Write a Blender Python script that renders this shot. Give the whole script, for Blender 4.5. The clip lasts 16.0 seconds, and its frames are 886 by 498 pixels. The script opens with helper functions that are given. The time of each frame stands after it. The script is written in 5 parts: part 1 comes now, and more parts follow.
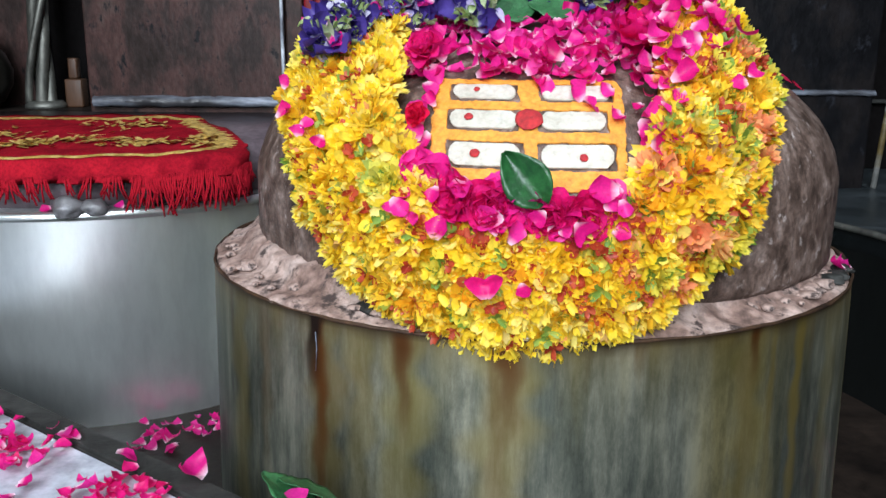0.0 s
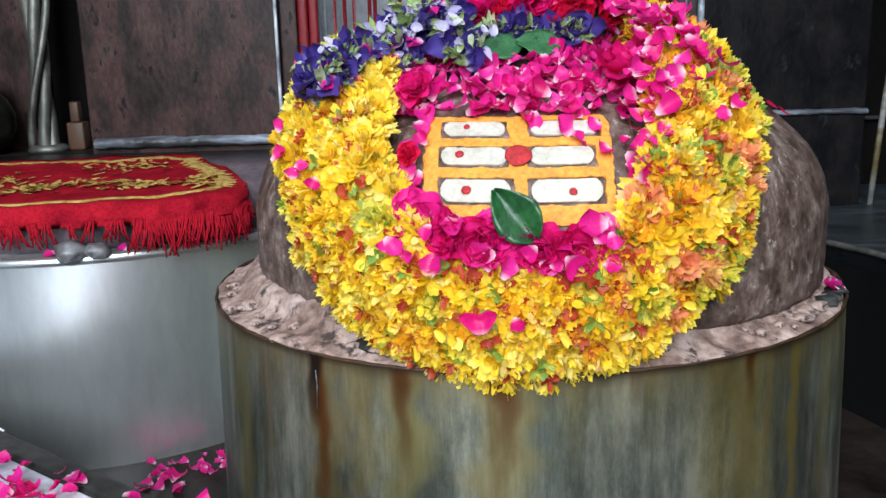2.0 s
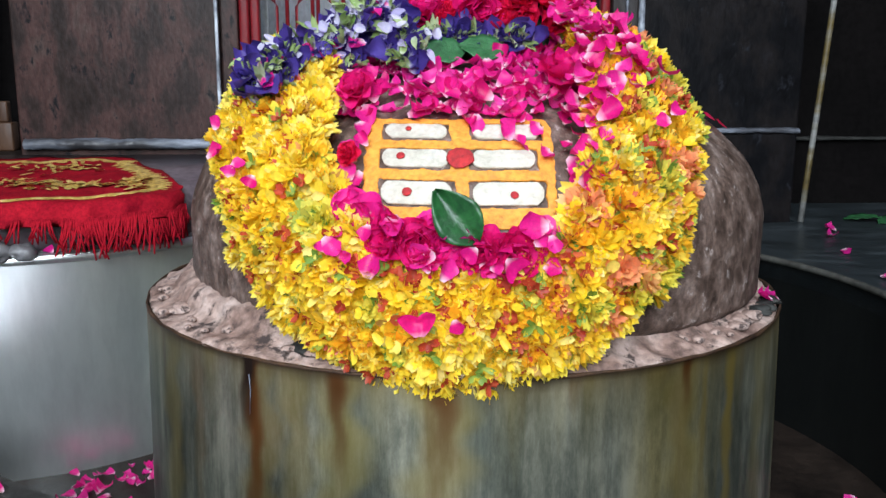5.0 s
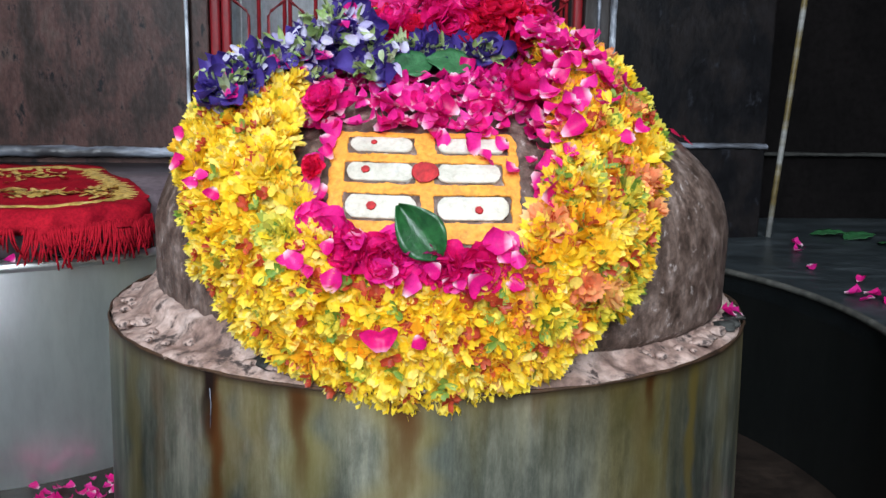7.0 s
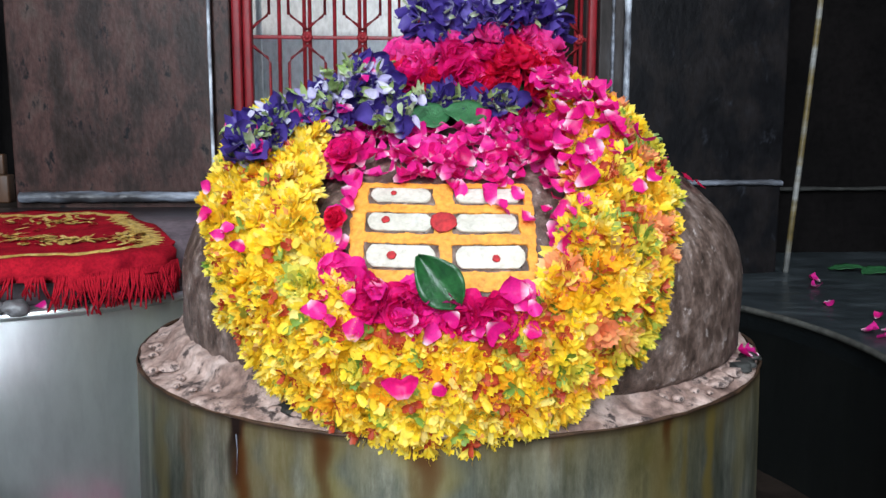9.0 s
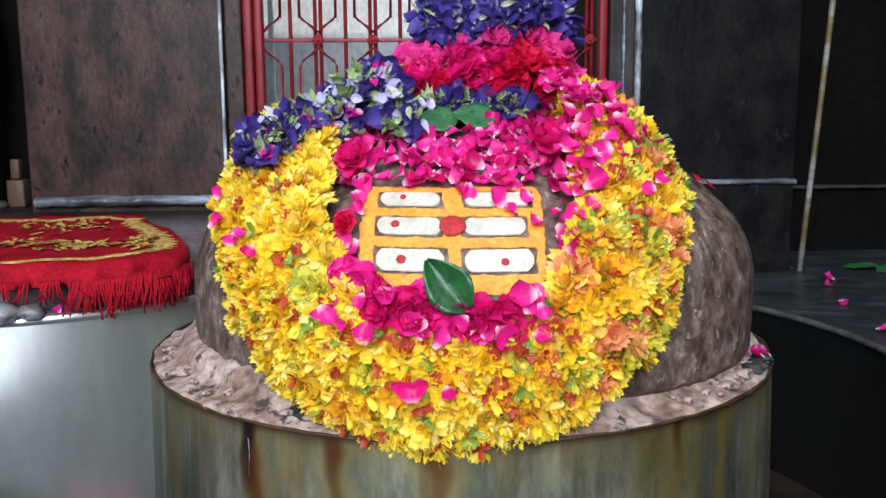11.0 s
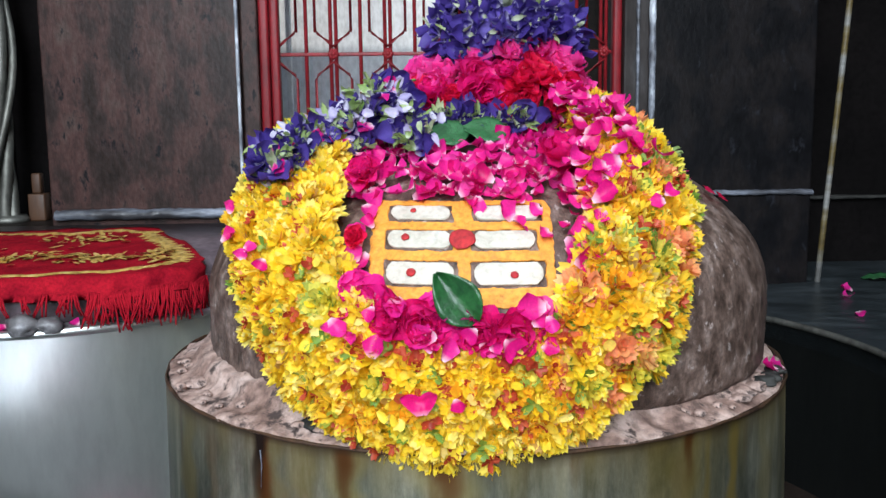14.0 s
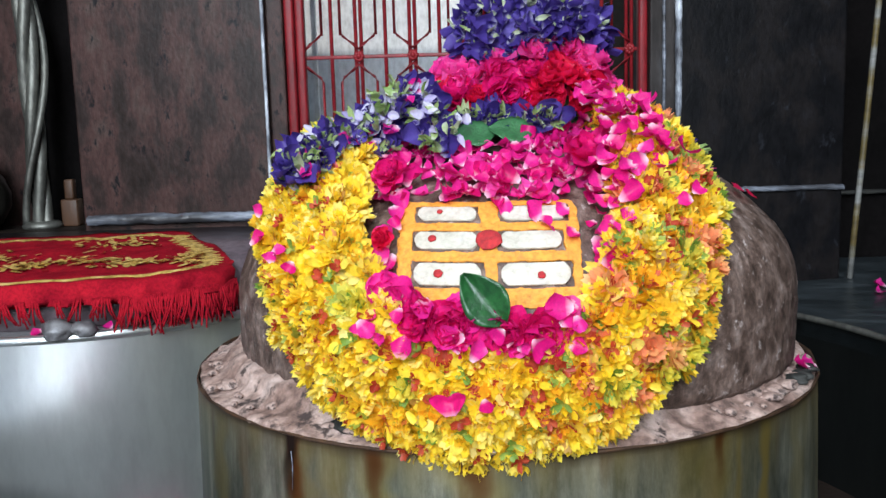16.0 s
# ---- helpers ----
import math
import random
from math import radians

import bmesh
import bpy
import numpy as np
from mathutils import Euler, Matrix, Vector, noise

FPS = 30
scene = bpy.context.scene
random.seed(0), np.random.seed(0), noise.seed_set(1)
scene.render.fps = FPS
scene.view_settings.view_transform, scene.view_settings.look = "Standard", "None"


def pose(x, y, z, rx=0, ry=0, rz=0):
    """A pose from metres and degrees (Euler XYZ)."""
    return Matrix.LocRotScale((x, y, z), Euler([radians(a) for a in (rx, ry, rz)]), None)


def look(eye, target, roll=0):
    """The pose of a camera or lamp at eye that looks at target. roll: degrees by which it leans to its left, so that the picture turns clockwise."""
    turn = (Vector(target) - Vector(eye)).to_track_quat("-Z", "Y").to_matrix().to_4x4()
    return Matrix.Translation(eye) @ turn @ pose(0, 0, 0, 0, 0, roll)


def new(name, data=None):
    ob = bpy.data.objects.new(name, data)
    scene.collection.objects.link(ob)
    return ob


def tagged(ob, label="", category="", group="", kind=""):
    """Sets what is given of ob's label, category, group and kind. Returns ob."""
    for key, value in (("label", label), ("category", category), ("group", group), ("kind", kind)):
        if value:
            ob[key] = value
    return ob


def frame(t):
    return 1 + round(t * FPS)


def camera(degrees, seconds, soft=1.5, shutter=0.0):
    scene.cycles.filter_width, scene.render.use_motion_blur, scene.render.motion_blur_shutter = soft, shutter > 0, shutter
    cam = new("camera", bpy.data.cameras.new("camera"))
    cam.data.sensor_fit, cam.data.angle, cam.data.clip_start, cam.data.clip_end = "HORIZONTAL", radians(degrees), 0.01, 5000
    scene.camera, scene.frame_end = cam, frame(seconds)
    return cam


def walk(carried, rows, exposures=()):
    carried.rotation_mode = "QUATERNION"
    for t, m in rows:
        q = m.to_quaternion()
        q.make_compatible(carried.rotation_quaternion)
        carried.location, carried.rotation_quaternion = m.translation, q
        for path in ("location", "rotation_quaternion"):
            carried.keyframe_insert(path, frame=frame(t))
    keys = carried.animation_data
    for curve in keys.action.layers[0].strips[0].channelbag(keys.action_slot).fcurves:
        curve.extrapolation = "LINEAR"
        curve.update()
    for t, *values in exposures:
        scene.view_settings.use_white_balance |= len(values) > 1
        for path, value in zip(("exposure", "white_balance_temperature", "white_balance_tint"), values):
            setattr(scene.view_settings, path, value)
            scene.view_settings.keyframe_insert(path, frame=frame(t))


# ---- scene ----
cam = camera(54.19, 16.0)
PATH = [
    (0.0, -0.0905, -0.9297, 0.4674, 76.253, -0.359, -0.021),
    (0.5, -0.0953, -0.9355, 0.4709, 76.166, 1.339, 1.727),
    (1.0, -0.0910, -0.9375, 0.4747, 76.576, 1.772, 1.666),
    (1.5, -0.0825, -0.9338, 0.4781, 76.888, 2.024, 0.619),
    (2.0, -0.0817, -0.9384, 0.4792, 77.824, 1.512, -0.050),
    (2.5, -0.0732, -0.9359, 0.4815, 77.959, 1.666, -1.432),
    (3.0, -0.0830, -0.9360, 0.4733, 78.063, 0.185, -2.900),
    (5.5, -0.0788, -0.9314, 0.4662, 79.188, -0.509, -4.052),
    (6.0, -0.0757, -0.9346, 0.4806, 79.427, -1.291, -4.624),
    (6.5, -0.0730, -0.9325, 0.4768, 79.515, -1.501, -5.431),
    (7.0, -0.0718, -0.9296, 0.4697, 79.560, -0.966, -5.172),
    (7.5, -0.0715, -0.9315, 0.4707, 79.209, 0.005, -3.956),
    (8.0, -0.0701, -0.9346, 0.4815, 79.509, 0.512, -3.602),
    (8.5, -0.0679, -0.9559, 0.4945, 81.453, 0.670, -3.528),
    (9.0, -0.0729, -0.9466, 0.4858, 81.631, -0.140, -4.024),
    (11.5, -0.0668, -0.9489, 0.4901, 81.526, 0.601, -2.866),
    (12.0, -0.0652, -0.9468, 0.4893, 81.330, 0.588, -2.564),
    (12.5, -0.0720, -0.9457, 0.4824, 81.125, -0.230, -2.732),
    (13.0, -0.0644, -0.9433, 0.4823, 81.274, -0.316, -3.184),
    (13.5, -0.0638, -0.9474, 0.4891, 81.750, 0.093, -2.708),
    (14.0, -0.0612, -0.9531, 0.4924, 82.280, 0.735, -1.877),
    (14.5, -0.0620, -0.9501, 0.4914, 82.036, 0.942, -1.516),
    (15.0, -0.0653, -0.9519, 0.4905, 81.905, 0.677, -1.075),
    (15.5, -0.0663, -0.9458, 0.4863, 81.487, 0.793, -0.795),
    (16.0, -0.0607, -0.9554, 0.4937, 82.299, 1.649, -0.165),
]
walk(cam, [(t, pose(x, y, z, a, b, c)) for t, x, y, z, a, b, c in PATH])

# ---- light ----
world = bpy.data.worlds.new("sky")
scene.world = world
world.use_nodes = True
wn = world.node_tree
sky = wn.nodes.new("ShaderNodeTexSky")
sky.sky_type = "NISHITA"
sky.sun_disc = False
sky.sun_elevation, sky.sun_rotation = radians(46), radians(120)
wn.links.new(sky.outputs[0], wn.nodes["Background"].inputs[0])
wn.nodes["Background"].inputs[1].default_value = 0.14
sun = new("sun", bpy.data.lights.new("sun", "SUN"))
sun.data.energy, sun.data.angle, sun.data.color = 4.6, radians(0.5), (1.0, 0.95, 0.88)
sun.matrix_world = look((0, 0, 0), (-0.62, 0.36, -0.74))


def area(name, eye, target, sx, sy, watts, colour):
    ob = new(name, bpy.data.lights.new(name, "AREA"))
    ob.data.shape, ob.data.size, ob.data.size_y = "RECTANGLE", sx, sy
    ob.data.energy, ob.data.color = watts, colour
    ob.matrix_world = look(eye, target)
    return ob


# daylight of the doorway behind the camera; overhead fill added, no such source known
area("doorway_daylight", (-0.40, -2.44, 1.52), (-0.25, 0.0, 0.75), 1.2, 1.38, 153, (0.825, 0.915, 1.0))
area("overhead_fill", (0.05, -0.80, 2.49), (0.02, -0.55, 0.3), 0.8, 0.8, 24, (0.84, 0.925, 1.0))


# ---- materials ----
def ramp_node(nt, stops):
    n = nt.nodes.new("ShaderNodeValToRGB")
    e = n.color_ramp.elements
    while len(e) < len(stops):
        e.new(0.5)
    for el, (p, c) in zip(e, stops):
        el.position, el.color = p, (*c, 1)
    return n


def noise_node(nt, scale, stretch=(1, 1, 1), detail=5.0, rough=0.6, coord="Object"):
    tc = nt.nodes.new("ShaderNodeTexCoord")
    mp = nt.nodes.new("ShaderNodeMapping")
    mp.inputs["Scale"].default_value = stretch
    n = nt.nodes.new("ShaderNodeTexNoise")
    n.inputs["Scale"].default_value, n.inputs["Detail"].default_value, n.inputs["Roughness"].default_value = scale, detail, rough
    nt.links.new(tc.outputs[coord], mp.inputs[0])
    nt.links.new(mp.outputs[0], n.inputs["Vector"])
    return n


def mix_node(nt, fac, a, b, mode="MIX"):
    n = nt.nodes.new("ShaderNodeMix")
    n.data_type, n.blend_type = "RGBA", mode
    for sock, v in ((n.inputs[0], fac), (n.inputs[6], a), (n.inputs[7], b)):
        if hasattr(v, "links"):
            nt.links.new(v, sock)
        elif isinstance(v, tuple):
            sock.default_value = (*v, 1)
        else:
            sock.default_value = v
    return n.outputs[2]


def fresh(name, rough=0.5, metal=0.0, spec=0.5):
    m = bpy.data.materials.new(name)
    m.use_nodes = True
    b = m.node_tree.nodes["Principled BSDF"]
    b.inputs["Roughness"].default_value, b.inputs["Metallic"].default_value = rough, metal
    b.inputs["Specular IOR Level"].default_value = spec
    return m, m.node_tree, b


def bumped(nt, b, source, strength, distance=0.002):
    n = nt.nodes.new("ShaderNodeBump")
    n.inputs["Strength"].default_value, n.inputs["Distance"].default_value = strength, distance
    nt.links.new(source, n.inputs["Height"])
    nt.links.new(n.outputs[0], b.inputs["Normal"])


def surface(name, stops, scale, stretch=(1, 1, 1), rough=(0.4, 0.6), metal=0.0, bump=0.3, fine=90.0, blotch=None, spec=0.5, speckle=0.75):
    """Coarse colour variation from a ramp, fine speckle, and uneven gloss."""
    m, nt, b = fresh(name, 0.5, metal, spec)
    big = noise_node(nt, scale, stretch)
    col = ramp_node(nt, stops)
    nt.links.new(big.outputs[0], col.inputs[0])
    small = noise_node(nt, fine, stretch, 4.0, 0.65)
    dark = ramp_node(nt, [(0.32, (0.55, 0.55, 0.55)), (0.6, (1.15, 1.15, 1.15))])
    nt.links.new(small.outputs[0], dark.inputs[0])
    out = mix_node(nt, speckle, col.outputs[0], dark.outputs[0], "MULTIPLY")
    if blotch:
        c, bscale, lo, hi = blotch
        bn = noise_node(nt, bscale, stretch, 6.0, 0.7)
        br = ramp_node(nt, [(lo, (0, 0, 0)), (hi, (1, 1, 1))])
        nt.links.new(bn.outputs[0], br.inputs[0])
        out = mix_node(nt, br.outputs[0], out, c)
    nt.links.new(out, b.inputs["Base Color"])
    rr = nt.nodes.new("ShaderNodeMapRange")
    rr.inputs["To Min"].default_value, rr.inputs["To Max"].default_value = rough
    nt.links.new(big.outputs[0], rr.inputs["Value"])
    nt.links.new(rr.outputs[0], b.inputs["Roughness"])
    if bump:
        bumped(nt, b, small.outputs[0], bump)
    return m


WALL = surface("dark_granite", [(0.32, (0.012, 0.0075, 0.0066)), (0.45, (0.025, 0.0155, 0.0138)), (0.55, (0.052, 0.0255, 0.0225)), (0.70, (0.058, 0.041, 0.035))], 20, (1, 1, 0.5),
               (0.34, 0.52), 0.0, 0.4, 120, ((0.005, 0.0045, 0.006), 40, 0.56, 0.64), 0.13, 0.8)
# bluer, darker granite: the shade on the right-hand panel is in its colour
WALLSHADED = surface("shaded_granite", [(0.32, (0.0020, 0.0020, 0.0026)), (0.47, (0.0042, 0.0042, 0.0052)), (0.56, (0.0082, 0.0068, 0.0070)), (0.72, (0.0125, 0.0118, 0.014))], 16, (1, 1, 0.6),
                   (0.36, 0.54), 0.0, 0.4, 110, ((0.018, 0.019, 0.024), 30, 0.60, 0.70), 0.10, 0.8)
# near-black base colour of the recessed walls, corners and yard pillar
RECESS = surface("near_black_stone", [(0.3, (0.0022, 0.002, 0.002)), (0.7, (0.006, 0.005, 0.005))], 6, (1, 1, 1), (0.7, 0.9), 0.0, 0.3, 90, None, 0.04)
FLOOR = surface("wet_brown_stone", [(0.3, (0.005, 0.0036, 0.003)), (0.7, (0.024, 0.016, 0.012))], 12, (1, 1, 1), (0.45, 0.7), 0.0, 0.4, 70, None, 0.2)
PLASTER = surface("pale_plaster", [(0.3, (0.66, 0.69, 0.72)), (0.7, (0.80, 0.82, 0.84))], 4, (1, 1, 0.5), (0.7, 0.9), 0.0, 0.2, 60,
                  ((0.42, 0.44, 0.42), 9, 0.56, 0.74), 0.5, 0.5)
CEIL = surface("limewash", [(0.3, (0.10, 0.09, 0.08)), (0.7, (0.16, 0.15, 0.14))], 3, (1, 1, 1), (0.7, 0.9))
# walls out of view, coloured dark to keep bounced light low
ROOMWALL = surface("dark_room_plaster", [(0.3, (0.05, 0.045, 0.04)), (0.7, (0.09, 0.08, 0.075))], 3, (1, 1, 1), (0.6, 0.9))
CEMENT = surface("white_cement", [(0.3, (0.35, 0.37, 0.40)), (0.7, (0.72, 0.74, 0.78))], 22, (1, 1, 1), (0.4, 0.7), 0.0, 0.5, 150)
SEAM = surface("grubby_white_cement", [(0.34, (0.05, 0.05, 0.06)), (0.47, (0.22, 0.24, 0.28)), (0.60, (0.50, 0.54, 0.60)), (0.8, (0.62, 0.65, 0.70))], 26, (1, 1, 0.6), (0.4, 0.7), 0.0, 0.5, 150)
LEDGE = surface("worn_ledge", [(0.36, (0.035, 0.034, 0.038)), (0.50, (0.11, 0.12, 0.145)), (0.70, (0.36, 0.39, 0.47))], 22, (0.35, 1, 1.6), (0.35, 0.6), 0.0, 0.4, 150)
STEEL = surface("brushed_steel", [(0.3, (0.68, 0.71, 0.705)), (0.7, (0.83, 0.86, 0.85))], 3, (1, 1, 0.3), (0.25, 0.36), 0.92, 0.03, 60, None, 0.5, 0.16)
# steel coloured near black to carry the shade of the curved platform
STEELSHADED = surface("shaded_steel", [(0.3, (0.026, 0.029, 0.028)), (0.7, (0.056, 0.060, 0.058))], 4, (1, 1, 0.3), (0.38, 0.5), 0.9, 0.02, 120, None, 0.5, 0.15)
PINKSTONE = surface("pink_cement", [(0.28, (0.09, 0.054, 0.044)), (0.42, (0.25, 0.160, 0.132)), (0.55, (0.40, 0.285, 0.245)), (0.74, (0.54, 0.43, 0.39))], 24, (1, 1, 1),
                    (0.65, 0.92), 0.0, 0.6, 110, ((0.06, 0.042, 0.038), 52, 0.54, 0.62), 0.3, 1.0)
LINGA = surface("weathered_brown_stone", [(0.30, (0.034, 0.021, 0.016)), (0.46, (0.090, 0.057, 0.045)), (0.57, (0.148, 0.100, 0.082)), (0.72, (0.24, 0.18, 0.158))], 60, (1, 1, 0.85),
                (0.4, 0.7), 0.0, 0.9, 210, ((0.40, 0.35, 0.335), 105, 0.60, 0.70), 0.35, 1.0)
VIOLET = surface("violet_blossom_mass", [(0.3, (0.03, 0.018, 0.13)), (0.7, (0.09, 0.055, 0.30))], 120, (1, 1, 1), (0.5, 0.7))
SLATE = surface("blue_grey_marble", [(0.3, (0.014, 0.018, 0.020)), (0.5, (0.026, 0.033, 0.037)), (0.7, (0.052, 0.063, 0.070))], 16, (0.6, 1.6, 1), (0.25, 0.45), 0.0, 0.2, 70)
PINKSLAB = surface("mauve_stone_slab", [(0.3, (0.09, 0.068, 0.078)), (0.7, (0.165, 0.13, 0.145))], 10, (1, 1, 1), (0.3, 0.5), 0.0, 0.3, 80)
GRIME = surface("grimy_stone", [(0.3, (0.045, 0.042, 0.045)), (0.6, (0.12, 0.115, 0.12)), (0.8, (0.42, 0.43, 0.46))], 18, (1, 1, 1), (0.3, 0.6), 0.0, 0.6, 90)
MARBLE = surface("white_marble", [(0.3, (0.36, 0.39, 0.45)), (0.7, (0.50, 0.53, 0.60))], 5, (1, 1, 1), (0.15, 0.35), 0.0, 0.1, 40,
                 ((0.42, 0.43, 0.46), 8, 0.58, 0.66))
CURB = surface("dark_curb_stone", [(0.3, (0.014, 0.014, 0.013)), (0.7, (0.045, 0.045, 0.042))], 20, (1, 1, 1), (0.6, 0.8), 0.0, 0.5, 90, None, 0.2)
REDPAINT = surface("red_oxide_paint", [(0.3, (0.13, 0.006, 0.010)), (0.7, (0.25, 0.012, 0.018))], 14, (1, 1, 0.4), (0.35, 0.55), 0.0, 0.2, 90, None, 0.3)
SILVER = surface("worn_silver", [(0.3, (0.07, 0.07, 0.062)), (0.7, (0.23, 0.23, 0.205))], 18, (1, 1, 0.5), (0.48, 0.62), 0.8, 0.2, 90)
BLACKPOT = surface("blackened_brass", [(0.3, (0.010, 0.009, 0.008)), (0.7, (0.030, 0.026, 0.020))], 12, (1, 1, 1), (0.25, 0.45), 0.6, 0.2, 80)
JAMB = surface("worn_grey_brown_stone", [(0.3, (0.012, 0.009, 0.008)), (0.55, (0.035, 0.030, 0.029)), (0.75, (0.085, 0.083, 0.088))], 16, (1, 1, 0.3), (0.5, 0.7), 0.0, 0.4, 90, None, 0.15)
RUSTLIP = surface("rusted_lip", [(0.3, (0.020, 0.010, 0.006)), (0.7, (0.085, 0.042, 0.020))], 30, (1, 1, 1), (0.5, 0.75), 0.3, 0.4, 150)
WOOD = surface("brown_wood", [(0.3, (0.030, 0.013, 0.006)), (0.7, (0.070, 0.030, 0.013))], 20, (1, 1, 0.2), (0.4, 0.6))
ORANGE = surface("sandal_paste", [(0.3, (0.58, 0.225, 0.022)), (0.7, (0.68, 0.295, 0.038))], 40, (1, 1, 1), (0.6, 0.8), 0.0, 0.6, 220,
                 ((0.48, 0.19, 0.04), 60, 0.62, 0.75))
WHITEPASTE = surface("white_paste", [(0.3, (0.40, 0.37, 0.305)), (0.7, (0.54, 0.505, 0.435))], 50, (1, 1, 1), (0.6, 0.8), 0.0, 0.5, 250,
                     ((0.40, 0.39, 0.38), 38, 0.58, 0.72), 0.5, 0.35)
KUMKUM = surface("vermilion_powder", [(0.3, (0.27, 0.010, 0.014)), (0.7, (0.45, 0.022, 0.026))], 60, (1, 1, 1), (0.7, 0.9), 0.0, 0.8, 260)
REDCLOTH = surface("red_velvet", [(0.3, (0.19, 0.003, 0.011)), (0.7, (0.37, 0.009, 0.020))], 30, (1, 1, 1), (0.8, 0.95), 0.0, 0.6, 300, None, 0.06)
GOLD = surface("gold_brocade", [(0.3, (0.26, 0.13, 0.03)), (0.5, (0.62, 0.40, 0.10)), (0.75, (0.85, 0.66, 0.28))], 120, (1, 1, 1), (0.3, 0.5), 0.15, 0.8, 400)
LEAFGREEN = surface("glossy_leaf", [(0.3, (0.006, 0.042, 0.012)), (0.7, (0.016, 0.085, 0.022))], 40, (1, 1, 1), (0.28, 0.42), 0.0, 0.3, 160, None, 0.35)
DULLGREEN = surface("betel_leaf", [(0.3, (0.012, 0.07, 0.022)), (0.7, (0.03, 0.13, 0.045))], 50, (1, 1, 1), (0.4, 0.6), 0.0, 0.5, 200)
YELLOWCORD = surface("yellow_white_cord", [(0.36, (0.065, 0.038, 0.009)), (0.5, (0.105, 0.078, 0.026)), (0.58, (0.19, 0.19, 0.18)), (0.8, (0.07, 0.065, 0.06))],
                     8, (0.2, 0.2, 1.6), (0.5, 0.7))


def stained_drum():
    """Zinc sheet with lime streaks, and rust runs from the stain attribute."""
    m, nt, b = fresh("streaked_zinc_sheet", 0.42, 0.80)
    streak = noise_node(nt, 17, (1, 1, 0.10), 8, 0.72)
    col = ramp_node(nt, [(0.34, (0.085, 0.100, 0.090)), (0.45, (0.16, 0.172, 0.148)), (0.55, (0.30, 0.302, 0.25)), (0.70, (0.42, 0.40, 0.31))])
    nt.links.new(streak.outputs[0], col.inputs[0])
    ochre = noise_node(nt, 9, (1, 1, 0.10), 5, 0.6)
    orr = ramp_node(nt, [(0.52, (0, 0, 0)), (0.68, (0.75, 0.75, 0.75))])
    nt.links.new(ochre.outputs[0], orr.inputs[0])
    out = mix_node(nt, orr.outputs[0], col.outputs[0], (0.27, 0.22, 0.085))
    patch = noise_node(nt, 22, (1, 1, 0.34), 9, 0.78)
    pr = ramp_node(nt, [(0.38, (0.34, 0.38, 0.38)), (0.60, (1.22, 1.22, 1.16))])
    nt.links.new(patch.outputs[0], pr.inputs[0])
    out = mix_node(nt, 0.8, out, pr.outputs[0], "MULTIPLY")
    for key, tint in (("ochre", (0.34, 0.27, 0.07)), ("rust", (0.135, 0.048, 0.010)), ("soot", (0.022, 0.012, 0.008))):
        at = nt.nodes.new("ShaderNodeAttribute")
        at.attribute_name = key
        out = mix_node(nt, at.outputs["Fac"], out, tint)
    nt.links.new(out, b.inputs["Base Color"])
    rr = nt.nodes.new("ShaderNodeMapRange")
    rr.inputs["To Min"].default_value, rr.inputs["To Max"].default_value = 0.34, 0.56
    nt.links.new(patch.outputs[0], rr.inputs["Value"])
    nt.links.new(rr.outputs[0], b.inputs["Roughness"])
    bumped(nt, b, patch.outputs[0], 0.15)
    return m


ZINC = stained_drum()


